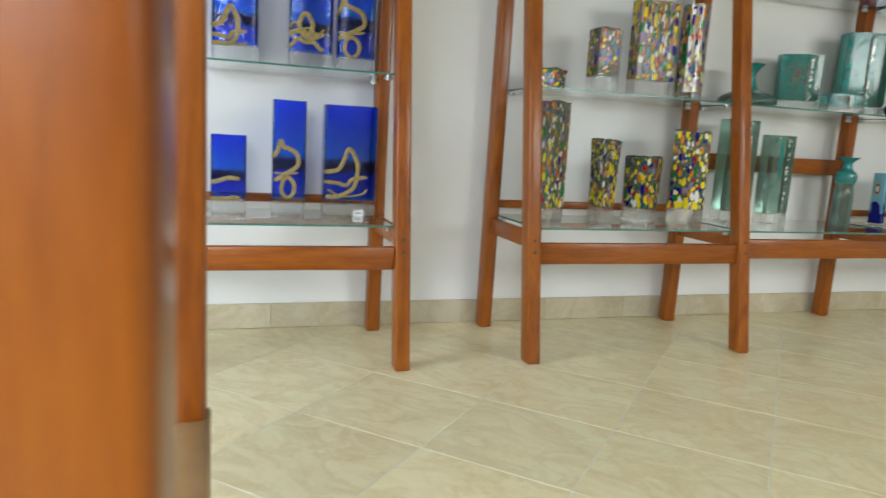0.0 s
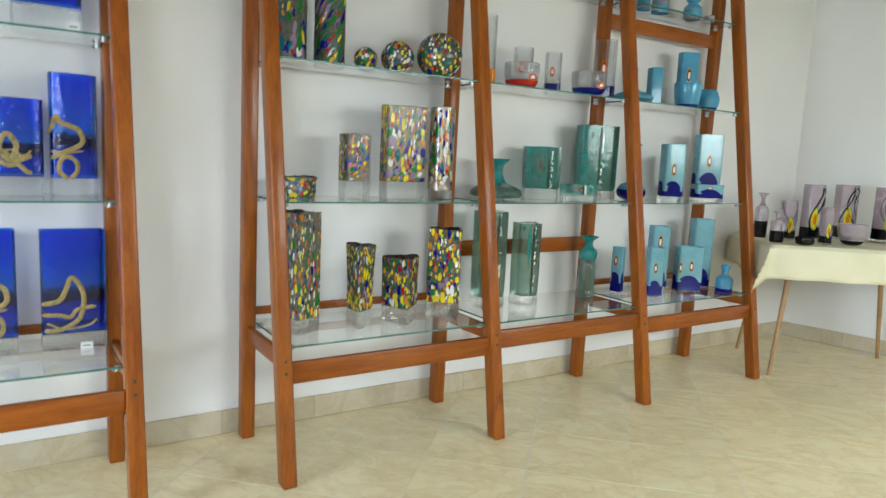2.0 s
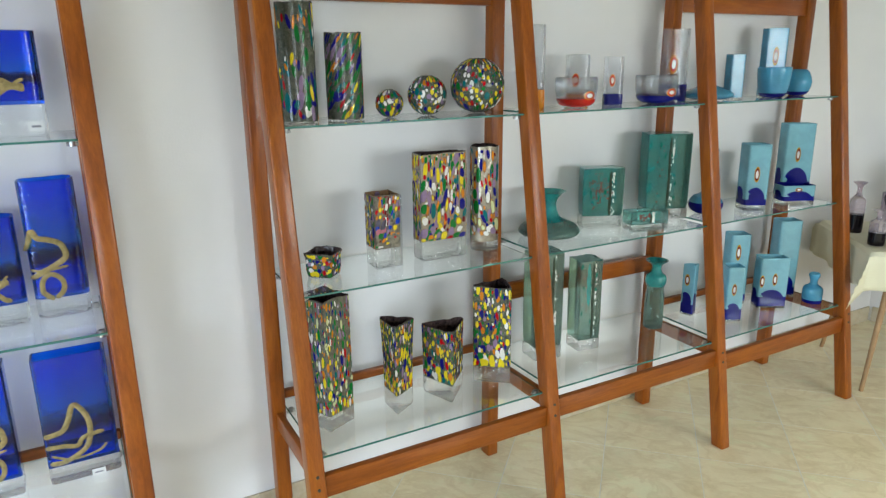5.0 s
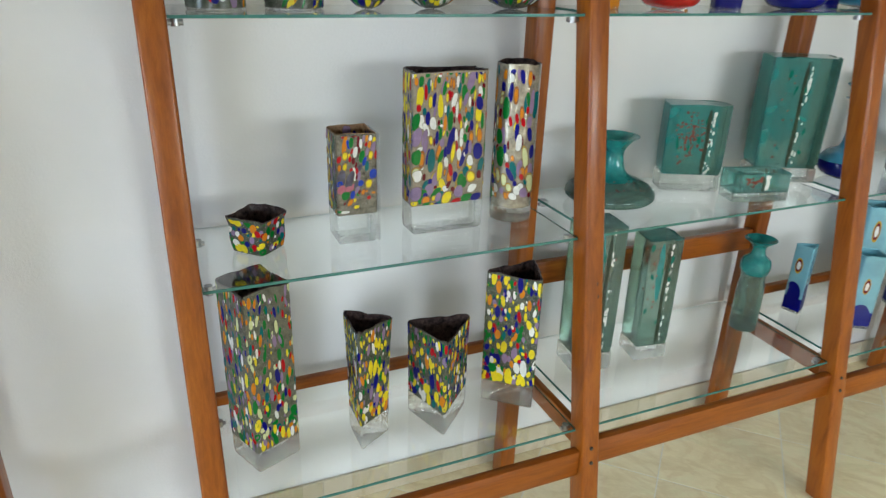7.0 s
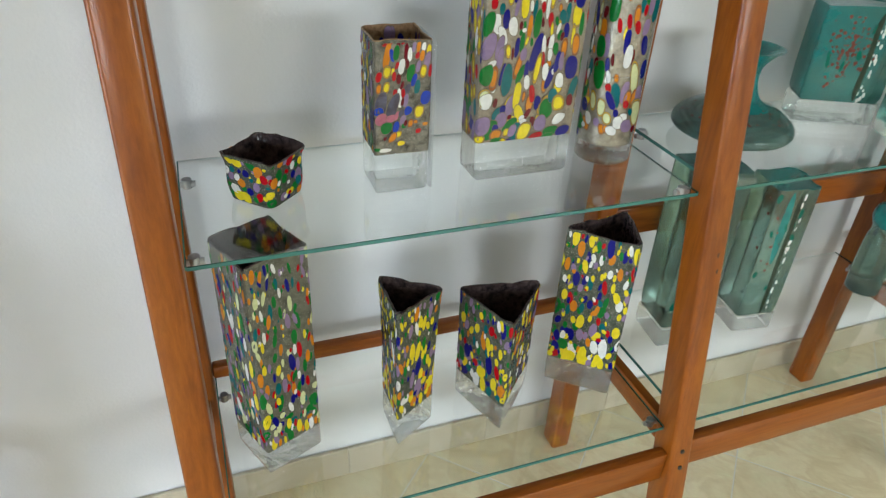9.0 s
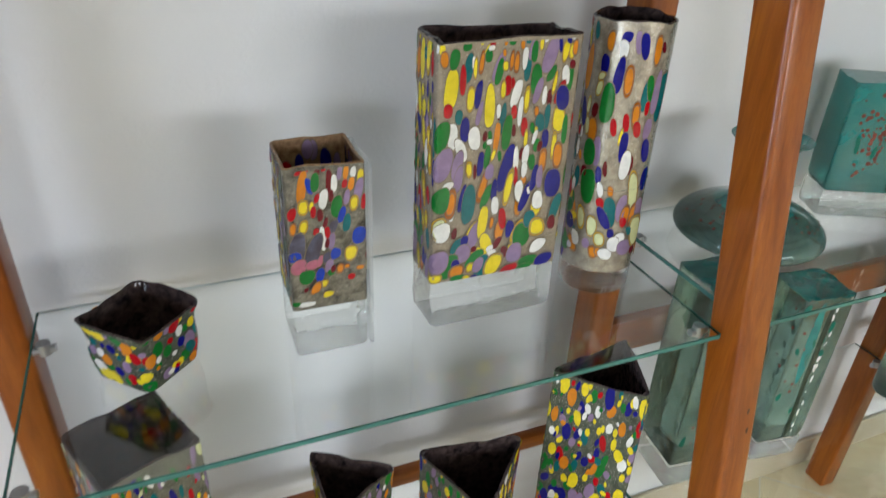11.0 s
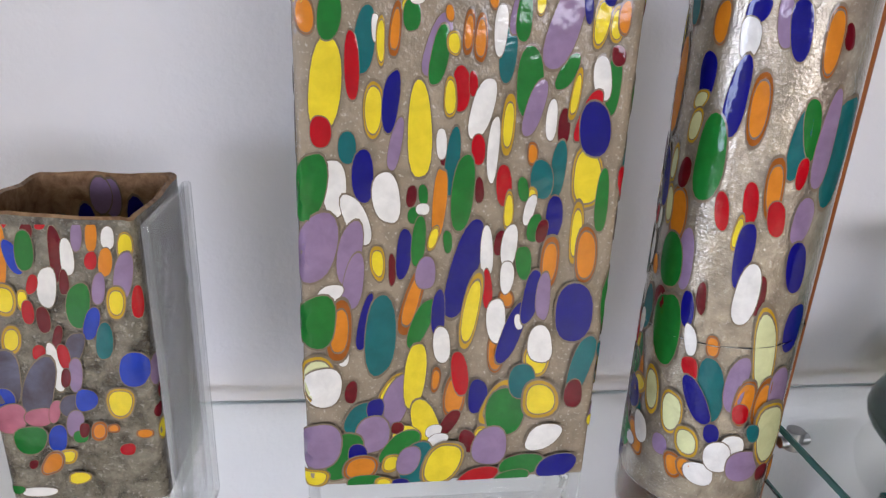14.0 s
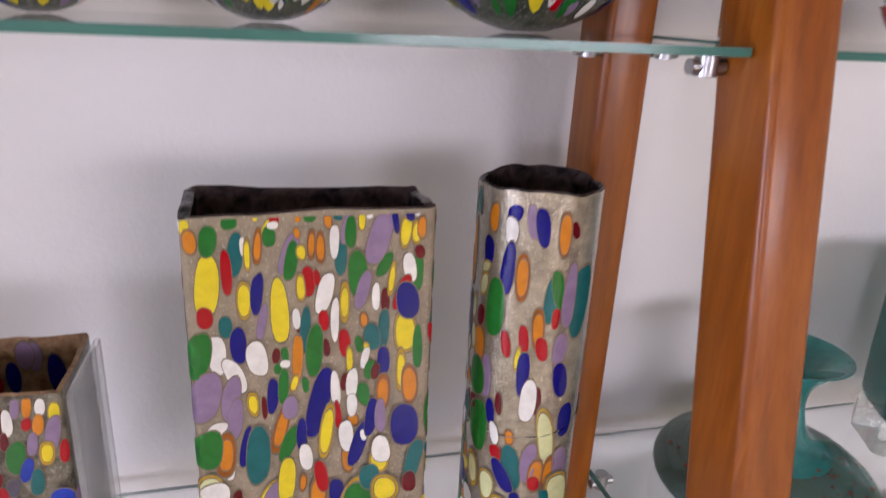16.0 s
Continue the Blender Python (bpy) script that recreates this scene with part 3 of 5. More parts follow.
RECT_DROPS += drops(
    ("w", 128, 205, 6.2, 15.9, -7), ("n", 139, 196, 7.1, 20.6, 29), ("w", 143, 204, 2.5, 5.5, -26),
    ("n", 150, 222, 5.8, 17.8, 10), ("l", 158, 222, 4.6, 17.0, 0), ("n", 180, 210, 12.8, 20.6, -2),
    ("t", 189, 170, 7.5, 21.8, 16), ("Y", 158, 176, 9.5, 13.4, -9), ("w", 159, 187, 8.6, 13.2, -9),
    ("p", 13, 163, 11.9, 17.7, 2), ("w", 16, 158, 11.5, 15.1, 1), ("R", 34, 154, 4.0, 8.5, 9),
    ("Y", 60, 151, 8.2, 16.5, 51), ("l", 64, 146, 9.5, 19.2, 24), ("t", 42, 133, 12.4, 12.2, 16),
    ("n", 50, 140, 5.4, 8.8, -1), ("l", 48, 120, 10.9, 15.1, -1), ("y", 76, 165, 6.6, 26.0, 6))
RECT_DROPS += drops(
    ("y", 85, 125, 9.4, 20.5, -29), ("y", 71, 119, 9.3, 7.1, -3), ("R", 65, 125, 4.2, 4.5, -2),
    ("O", 90, 162, 3.3, 9.6, 5), ("O", 103, 149, 7.2, 18.6, 4), ("r", 106, 166, 5.5, 16.8, -14),
    ("R", 100, 127, 5.2, 10.8, 48), ("n", 119, 148, 6.4, 13.3, 2), ("Y", 132, 143, 8.7, 17.1, 37),
    ("g", 139, 135, 13.2, 19.2, 1), ("t", 149, 159, 8.7, 13.7, -9), ("Y", 163, 144, 13.3, 15.1, -9),
    ("R", 186, 148, 6.3, 11.0, -2), ("w", 90, 121, 5.6, 5.0, 22), ("w", 93, 114, 6.9, 5.0, 39),
    ("Y", 122, 115, 4.4, 9.2, 20), ("R", 114, 112, 5.7, 9.3, -6), ("l", 130, 107, 12.0, 15.7, 2))
RECT_DROPS += drops(
    ("w", 168, 113, 12.3, 10.2, 43), ("g", 29, 103, 10.4, 20.2, 25), ("l", 13, 112, 13.5, 18.0, 10),
    ("n", 38, 105, 6.3, 7.7, 0), ("O", 40, 93, 11.9, 10.3, 16), ("g", 67, 109, 11.9, 12.5, 49),
    ("Y", 61, 96, 6.4, 7.7, 23), ("t", 78, 95, 11.3, 16.6, 22), ("l", 73, 98, 7.8, 11.4, 14),
    ("Y", 97, 94, 13.2, 19.2, 29), ("g", 154, 90, 16.0, 8.5, 26), ("r", 123, 82, 12.6, 7.7, 82),
    ("n", 180, 88, 13.0, 10.6, 33), ("g", 148, 80, 11.9, 5.9, 26), ("Y", 9, 86, 10.0, 6.8, 2),
    ("g", 44, 81, 12.0, 6.3, 16), ("Y", 56, 79, 6.5, 5.9, -2), ("n", 68, 78, 6.1, 4.8, -2))

SQUARE_DROPS = []
SQUARE_DROPS += drops(
    ("r", 26, 271, 7.9, 3.7, 60), ("o", 25, 251, 5.8, 20.9, 16), ("b", 34, 252, 4.2, 10.7, -10),
    ("R", 44, 268, 3.2, 5.2, 15), ("g", 41, 256, 5.2, 12.1, 6), ("r", 52, 272, 2.9, 3.0, 14),
    ("R", 58, 254, 3.9, 17.2, 5), ("w", 64, 252, 4.0, 10.8, 4), ("l", 71, 265, 3.0, 9.4, 13),
    ("o", 79, 265, 3.3, 9.4, 12), ("r", 77, 250, 3.3, 5.8, 12), ("w", 88, 264, 3.7, 6.8, 11),
    ("o", 85, 249, 4.0, 8.6, 11), ("Y", 97, 259, 4.4, 8.8, 10), ("l", 94, 240, 5.1, 15.8, 19),
    ("l", 79, 232, 3.7, 10.0, 12), ("R", 60, 236, 2.7, 7.9, 13), ("w", 50, 233, 5.0, 13.8, 14))
SQUARE_DROPS += drops(
    ("r", 42, 235, 3.0, 6.3, 23), ("Y", 35, 225, 3.0, 7.1, 15), ("Y", 25, 225, 6.6, 11.1, 16),
    ("r", 11, 217, 4.9, 8.8, 17), ("r", 37, 217, 3.3, 8.1, 6), ("R", 45, 212, 3.7, 9.0, -2),
    ("g", 66, 221, 6.8, 14.5, 13), ("Y", 88, 223, 5.5, 11.4, 11), ("r", 100, 223, 3.1, 10.6, 10),
    ("b", 72, 209, 4.5, 10.7, 29), ("t", 78, 197, 4.9, 12.7, 11), ("R", 51, 200, 2.7, 8.3, 30),
    ("s", 60, 193, 5.2, 10.5, 29), ("w", 47, 179, 4.2, 16.4, -2), ("r", 53, 187, 3.5, 8.5, -3),
    ("r", 39, 190, 3.8, 5.1, 14), ("O", 11, 197, 4.6, 8.2, 17), ("Y", 24, 198, 5.7, 10.3, 16))
SQUARE_DROPS += drops(
    ("l", 58, 174, 3.9, 12.2, 13), ("R", 52, 172, 2.8, 6.5, 13), ("l", 107, 174, 5.4, 11.0, 9),
    ("b", 93, 177, 8.6, 12.3, 10), ("s", 15, 170, 10.2, 19.4, 16), ("s", 35, 164, 9.7, 20.9, 22),
    ("b", 11, 157, 7.6, 7.9, 16), ("k", 15, 143, 8.7, 11.2, 16), ("k", 32, 144, 8.8, 6.3, 14),
    ("k", 42, 148, 3.5, 8.0, 30), ("Y", 82, 153, 8.7, 11.3, 11), ("s", 53, 152, 7.1, 8.1, 13),
    ("b", 62, 156, 6.4, 8.0, 12), ("R", 109, 158, 3.3, 5.4, 9), ("R", 105, 145, 4.1, 4.6, 9),
    ("l", 53, 139, 5.4, 9.2, 13), ("g", 55, 129, 4.3, 4.6, 13), ("R", 58, 134, 2.9, 5.5, 12))
SQUARE_DROPS += drops(
    ("O", 67, 133, 5.1, 7.4, 12), ("O", 76, 135, 3.7, 3.7, 11), ("Y", 106, 130, 4.1, 7.6, 9),
    ("O", 94, 129, 5.2, 3.8, 10), ("g", 24, 127, 9.9, 10.1, 15), ("b", 41, 128, 5.4, 10.2, 14),
    ("Y", 45, 114, 5.8, 6.1, 29), ("O", 35, 109, 6.5, 9.4, 29), ("r", 82, 117, 4.5, 4.8, 10),
    ("R", 22, 107, 2.9, 3.3, 15), ("Y", 50, 97, 7.4, 4.8, 28), ("w", 22, 85, 11.7, 3.4, 14),
    ("g", 8, 87, 5.1, 3.4, 15))

ROUND_DROPS = []
ROUND_DROPS += drops(
    ("O", -64, 394, 5.8, 14.1, 3), ("n", -43, 402, 7.1, 7.2, 11), ("w", -45, 386, 6.2, 11.6, -9),
    ("l", -27, 396, 4.7, 14.7, -15), ("n", -18, 392, 6.2, 16.9, -11), ("R", 12, 389, 3.9, 7.9, -31),
    ("O", 2, 386, 5.8, 21.5, -3), ("n", -68, 361, 6.4, 15.0, 4), ("p", -70, 346, 5.7, 6.4, 28),
    ("p", -71, 329, 5.4, 12.0, 17), ("n", -46, 350, 6.8, 23.4, 6), ("O", -32, 345, 6.4, 22.9, -4),
    ("g", -56, 310, 10.4, 27.2, 2), ("t", -5, 325, 6.0, 21.8, 8), ("g", 1, 335, 5.9, 17.5, -13),
    ("r", 1, 307, 3.9, 9.8, -3), ("t", 28, 320, 13.1, 36.5, 2), ("l", 13, 327, 6.8, 29.7, 2))
ROUND_DROPS += drops(
    ("p", -86, 300, 4.0, 14.4, 7), ("O", -73, 268, 8.3, 21.1, -9), ("R", -73, 297, 5.1, 10.9, 16),
    ("p", -83, 272, 4.0, 15.4, -10), ("r", -42, 278, 4.6, 12.5, -13), ("r", -26, 286, 4.4, 14.1, -9),
    ("O", -14, 296, 5.7, 22.6, -6), ("r", -9, 277, 6.0, 10.9, -20), ("Y", -30, 265, 3.0, 13.1, 4),
    ("n", -24, 251, 5.7, 22.1, 0), ("l", 9, 276, 7.5, 14.9, 8), ("l", -60, 239, 5.6, 22.5, -8),
    ("g", -72, 234, 9.6, 20.6, -8), ("R", -76, 202, 5.8, 10.5, -9), ("w", -87, 178, 4.0, 13.4, 1330),
    ("g", -66, 183, 11.0, 29.1, -8), ("n", -52, 204, 4.4, 14.1, -8), ("w", -46, 182, 4.2, 11.6, -17))
ROUND_DROPS += drops(
    ("R", -44, 215, 3.3, 11.5, -8), ("R", -9, 223, 4.6, 13.8, -2), ("w", -17, 223, 7.9, 20.9, 8),
    ("n", 13, 243, 7.9, 18.4, -16), ("n", 26, 196, 9.4, 19.8, -6), ("p", 4, 180, 9.5, 34.7, -13),
    ("O", -31, 181, 4.8, 8.5, -17), ("t", -27, 147, 9.0, 24.9, -12), ("r", -43, 161, 5.5, 8.6, -17),
    ("n", -35, 137, 7.5, 17.3, -45), ("n", -21, 113, 5.1, 7.8, -17), ("l", -11, 155, 7.7, 20.4, 7),
    ("O", -3, 140, 7.0, 20.7, 7), ("r", -4, 131, 6.0, 7.9, -19), ("O", 10, 141, 6.3, 19.5, 8),
    ("l", 25, 146, 10.3, 19.4, -20), ("O", -85, 131, 4.0, 21.8, -10), ("t", -82, 107, 4.0, 8.7, -27))
ROUND_DROPS += drops(
    ("p", -69, 130, 7.1, 19.7, -8), ("p", -50, 121, 8.2, 18.2, -7), ("p", -36, 101, 8.5, 12.9, -16),
    ("O", -80, 80, 9.5, 13.9, -25), ("w", -74, 93, 6.8, 12.5, -22), ("l", -55, 89, 6.4, 8.2, -17),
    ("O", -42, 78, 7.1, 10.6, -16), ("O", -34, 79, 5.6, 8.5, -16), ("w", -24, 77, 10.3, 9.2, -16),
    ("w", -5, 102, 8.5, 10.9, -2), ("w", -14, 94, 9.7, 11.9, -17), ("l", 6, 86, 13.5, 12.5, -12),
    ("p", 25, 111, 16.1, 28.3, -20), ("R", 26, 76, 7.4, 7.0, -6), ("O", 40, 73, 5.2, 11.2, -12),
    ("t", 8, 115, 5.0, 7.8, -23))


def add_chips(parent, at, spots, rng, singly=False, names=None, n=14):
    names = names or CHIP_NAMES
    if singly:
        for i, (u, z, a, b, lean) in enumerate(spots):
            bm = bmesh.new()
            c = rng.choice(names)
            chip_mesh(at, u, z, a, b, lean, 0.0004 + 0.000012 * (i % 60), SLOT.get(c, 9), rng, bm, n)
            part("glass_chip", bm, CHIP_SLOTS, parent)
        return
    bm = bmesh.new()
    for i, (u, z, a, b, lean) in enumerate(spots):
        chip_mesh(at, u, z, a, b, lean, 0.0004 + 0.000012 * (i % 60), SLOT.get(rng.choice(names), 9), rng, bm, n, n > 10)
    tagged(part("frit_pattern", bm, CHIP_SLOTS, parent), kind="stuff")

# ---- the room ----


def structure(name, bm, mat, label, category):
    return tagged(part(name, bm, mat, None, "", False), label, category, kind="structure")


END_X = 4.25


def wall_with_openings(name, length, height, thick, holes, m, label):
    """A wall along its own x from 0, its room face at y = 0, thickness behind it, with openings (x0, x1, z0, z1) cut through."""
    bm = bmesh.new()
    xs = sorted({0.0, length, *(h[0] for h in holes), *(h[1] for h in holes)})
    zs = sorted({0.0, height, *(h[2] for h in holes), *(h[3] for h in holes)})
    for x0, x1 in zip(xs, xs[1:]):
        for z0, z1 in zip(zs, zs[1:]):
            if any(h[0] <= x0 and x1 <= h[1] and h[2] <= z0 and z1 <= h[3] for h in holes):
                continue
            b = box(x0, x1, 0, thick, z0, z1)
            me = bpy.data.meshes.new("piece")
            b.to_mesh(me)
            b.free()
            bm.from_mesh(me)
            bpy.data.meshes.remove(me)
    bmesh.ops.remove_doubles(bm, verts=bm.verts, dist=1e-5)
    inside = [f for f in bm.faces if all(len(e.link_faces) > 2 for e in f.edges)]
    bmesh.ops.delete(bm, geom=inside, context="FACES_ONLY")
    ob = structure(name, bm, PAINT, label, "wall")
    ob.matrix_world = m
    return ob


wall_with_openings("wall_north", 10.6, CEIL, 0.2, [], pose(LEFT_X, WALL_Y, 0), "smooth white painted wall behind the glass display racks")
y0, y1, z0, z1 = LEFT_WINDOW
wall_with_openings("wall_west", 5.2, CEIL, 0.2, [(y0 - BACK_Y, y1 - BACK_Y, z0, z1)],
                   Matrix.Translation((LEFT_X, BACK_Y, 0)) @ pose(0, 0, 0, 0, 0, 90),
                   "white painted side wall with one wide window")
wall_with_openings("wall_south", 10.6, CEIL, 0.2, [(6.3 - x1, 6.3 - x0, 1.1, 2.35) for x0, x1 in FILL_WINDOWS],
                   Matrix.Translation((6.3, BACK_Y, 0)) @ pose(0, 0, 0, 0, 0, 180), "white painted wall opposite the racks with two windows added for fill light")
wall_with_openings("wall_east", 5.4, CEIL, 0.2, [], Matrix.Translation((END_X, WALL_Y, 0)) @ pose(0, 0, 0, 0, 0, -90 + 12), "white painted end wall behind the table")
structure("ceiling", box(LEFT_X - 0.2, 6.4, BACK_Y - 0.2, WALL_Y + 0.2, CEIL, CEIL + 0.15), CEILING, "plain painted ceiling, dimmed to grey to bounce less light", "ceiling")


def window(name, m, w, h):
    """A white two-light window with sill, standing in an opening w by h, its room side towards -y."""
    ob = thing(name, m, "white framed window with two clear panes, assumed out of view", "window")
    tagged(ob, kind="structure")
    t = 0.06
    for nm, b in (("window_frame", box(-w / 2, -w / 2 + t, 0.06, 0.12, 0, h, 0.006)), ("window_frame", box(w / 2 - t, w / 2, 0.06, 0.12, 0, h, 0.006)),
                  ("window_frame", box(-w / 2 + t, w / 2 - t, 0.06, 0.12, 0, t, 0.006)), ("window_frame", box(-w / 2 + t, w / 2 - t, 0.06, 0.12, h - t, h, 0.006)),
                  ("mullion", box(-t / 2, t / 2, 0.06, 0.12, t, h - t, 0.006)), ("window_sill", box(-w / 2 - 0.05, w / 2 + 0.05, -0.05, 0.055, -0.035, -0.003, 0.006))):
        part(nm, b, FRAME_WHITE, ob)
    for x0, x1 in ((-w / 2 + t, -t / 2), (t / 2, w / 2 - t)):
        p = part("pane", box(x0, x1, 0.087, 0.093, t, h - t), PANE, ob, "", False)
        p.visible_shadow = False
    return ob


window("window_1", Matrix.Translation((LEFT_X, (y0 + y1) / 2, z0)) @ pose(0, 0, 0, 0, 0, 90), y1 - y0, z1 - z0)
# unseen windows, added to go with the two fill lamps
for i, (x0, x1) in enumerate(FILL_WINDOWS):
    window("window_%d" % (i + 2), Matrix.Translation(((x0 + x1) / 2, BACK_Y, 1.1)) @ pose(0, 0, 0, 0, 0, 180), x1 - x0, 1.25)


# ---- display racks ----
LOW, MID, UP, TOP = 0.515, 1.06, 1.607, 2.14
FRONT = {LOW: 0.11, MID: 0.20, UP: 0.272, TOP: 0.365}
LEG_W, LEG_D = 0.056, 0.068


def front_y(z):
    return 0.025 + 0.161 * z


def back_y(z):
    return 0.54 - 0.008 * z


def side_frame(rack, x):
    leg = part("front_leg", board(x, LEG_W, front_y(0), 0, front_y(2.62), 2.62, LEG_D), WOOD_UP, rack)
    part("back_leg", board(x, LEG_W, back_y(0), 0, back_y(2.62), 2.62, 0.066), WOOD_UP, rack)
    part("side_rail", box(x - 0.013, x + 0.013, front_y(0.47) + 0.028, back_y(0.47) - 0.031, 0.435, 0.503, 0.005), WOOD_SIDE, rack)
    for z in (0.425, 0.47):
        bm = bmesh.new()
        bmesh.ops.create_cone(bm, cap_ends=True, segments=12, radius1=0.006, radius2=0.005, depth=0.004, matrix=pose(x, front_y(z) - LEG_D / 2 - 0.001, z, 90))
        part("screw", bm, SCREW, leg)


def shelf_clip(rack, x, y, z):
    bm = bmesh.new()
    bmesh.ops.create_cone(bm, cap_ends=True, segments=14, radius1=0.009, radius2=0.009, depth=0.02, matrix=pose(x, y, z - 0.013))
    bmesh.ops.create_cone(bm, cap_ends=True, segments=14, radius1=0.006, radius2=0.006, depth=0.03, matrix=pose(x, y, z - 0.016, 0, 90))
    part("shelf_clip", bm, CHROME, rack, "chrome shelf clip")


def glass_shelf(x0, x1, z):
    ob = thing("glass_shelf", pose((x0 + x1) / 2, (FRONT[z] + 0.578) / 2, z - 0.0065), "clear float glass shelf with green edge on rack clips", "shelf", "glass shelves in the racks")
    w, d = x1 - x0, 0.578 - FRONT[z]
    part("pane", box(-w / 2, w / 2, -d / 2, d / 2, 0, 0.0065), PANE, ob, "", False).visible_shadow = False
    for a, b, c, e in ((-w / 2, w / 2, -d / 2 - 0.0025, -d / 2), (-w / 2, w / 2, d / 2, d / 2 + 0.0025), (-w / 2 - 0.0025, -w / 2, -d / 2, d / 2), (w / 2, w / 2 + 0.0025, -d / 2, d / 2)):
        part("edge", box(a, b, c, e, 0.0, 0.0065), LIT_BACK_EDGE if c > 0.01 and a < 0 < b else SHELF_EDGE, ob, "polished edge, green at front and sides, coloured as lit at back", False)
    return ob


# the back edge's catch of light is put into its pale colour
LIT_BACK_EDGE = plain("lit_shelf_back_edge", (0.74, 0.80, 0.77), 0.4, 0, 0.08, 8)
SHELF_EDGE = glassy("shelf_edge_green", (0.07, 0.24, 0.20), 0.12, 0.25, 0.2, 8, 0.0)


def display_rack(frames, rails, label):
    rack = thing("display_rack", pose(0, 0, 0), label, "shelf rack", "wooden display racks")
    for x in frames:
        side_frame(rack, x)
    for (a, b), (zf, backs) in zip(zip(frames, frames[1:]), rails):
        a, b = a + LEG_W / 2, b - LEG_W / 2
        part("front_rail", box(a, b, front_y(zf) - 0.017, front_y(zf) + 0.013, zf - 0.042, zf + 0.042, 0.006), WOOD_RAIL, rack)
        for zb in backs:
            y, hh = back_y(zb), 0.017 if zb < 0.7 else 0.04
            part("back_rail", box(a, b, y - 0.02, y + 0.008, zb - hh, zb + hh, 0.006), WOOD_RAIL, rack)
        for z in (LOW, MID, UP, TOP):
            for x in (a + 0.016, b - 0.016):
                shelf_clip(rack, x, FRONT[z] + 0.03, z)
                shelf_clip(rack, x, 0.50, z)
            glass_shelf(a + 0.004, b - 0.004, z)
    return rack


def nick(rack, x, z):
    """A dark dent knocked into the front edge of a leg."""
    bm = bmesh.new()
    bmesh.ops.create_icosphere(bm, subdivisions=2, radius=1)
    rng = random.Random(4)
    for v in bm.verts:
        v.co = Vector((v.co.x * 0.0028 + x, v.co.y * 0.0012 + front_y(z) - LEG_D / 2 + 0.001, v.co.z * 0.011 * rng.uniform(0.7, 1.2) + z))
    part("nick", bm, DENT, rack, "dark dent in the varnish")


DENT = plain("bare_dented_wood", (0.09, 0.03, 0.012), 0.7, 0, 0.4, 60)
BAY = 0.99
rack = display_rack([0.02 + i * BAY for i in range(4)], [(0.418, (0.565, 2.05)), (0.44, (0.80,)), (0.41, (0.565, 2.05))],
             "orange-brown varnished wooden A-frame display rack with three bays")
nick(rack, 1.018, 0.94)
nick(rack, 1.021, 0.905)
display_rack([-0.50 - BAY * i for i in (2, 1, 0)], [(0.40, (0.565, 2.07)), (0.40, (0.565, 2.07))],
             "orange-brown varnished wooden A-frame rack holding blue glass")


def free_rack():
    """The frame that the walk starts beside, with its bay reaching away from it."""
    rack = thing("display_rack", pose(0, 0, 0), "orange-brown varnished wooden rack standing free in the room", "shelf rack", "wooden display racks")
    x0, x1, y = -1.152, -2.14, -1.66
    for x in (x0, x1):
        part("front_leg", board(x, 0.03, y + 0.06, 0, y - 0.06, 2.3, 0.05), WOOD_UP, rack)
        part("back_leg", board(x - 0.007, 0.044, y - 0.47, 0, y - 0.37, 2.3, 0.07), WOOD_UP, rack)
        # paler wood here stands for light falling on the rail's end
        part("side_rail", box(x - 0.012, x + 0.019, y - 0.40, y + 0.045, 0.477, 0.572, 0.005), WOOD_TABLE, rack, "wooden side rail coloured pale as if lit")
    for yy, z in ((y + 0.03, 0.42), (y - 0.445, 0.42), (y - 0.40, 2.1)):
        part("rail", box(x1 + 0.015, x0 - 0.015, yy - 0.012, yy + 0.012, z - 0.04, z + 0.04, 0.006), WOOD_RAIL, rack)


free_rack()

# ---- frit glass pieces in the first bay ----


def frit_vase(x, y, z, turn, pts, h, foot, label, seed, size=0.008, tries=1500, singly=False, wall=0.006, flare=1.0, body=None, inner=None,
              wave=0.003, names=None, n=9, stretch=(1.2, 3.2), front=(), free=None, pool=0, slant=0.0):
    rng = random.Random(seed)
    ob = thing("glass_vase", pose(x, y, z, 0, 0, turn), label, "vase", "frit glass vessels")
    if foot > 0.002:
        part("foot", solid(pts, 0.0005, foot, rng, 0.012), CLEAR, ob, "clear cast glass foot")
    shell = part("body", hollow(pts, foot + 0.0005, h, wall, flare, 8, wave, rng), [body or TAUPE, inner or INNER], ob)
    at, length = side_of(pts, flare, foot, h)
    u0, u1 = free or (0, length)
    spots = scatter(u0, u1, foot + 0.003, h - 0.001, size, rng, tries, 0.82, stretch, pool)
    spots = [(u, up, a, b, lean + slant) for u, up, a, b, lean in spots]
    add_chips(shell, at, spots, rng, singly, names, 14 if singly else n)
    laid = []
    for slot, ringed, u, up, a, b, lean in front:
        layer = 1 + max((k for k, p, q, c, d in laid if abs(u - p) < 1.2 * (a + c) and abs(up - q) < 1.2 * (b + d)), default=0)
        laid.append((layer, u, up, a, b))
        bm = bmesh.new()
        chip_mesh(at, u, up, a, b, lean, 0.0003 + 0.00010 * layer, slot, rng, bm, 22, True, ringed)
        part("glass_chip", bm, CHIP_SLOTS, shell)
    return ob


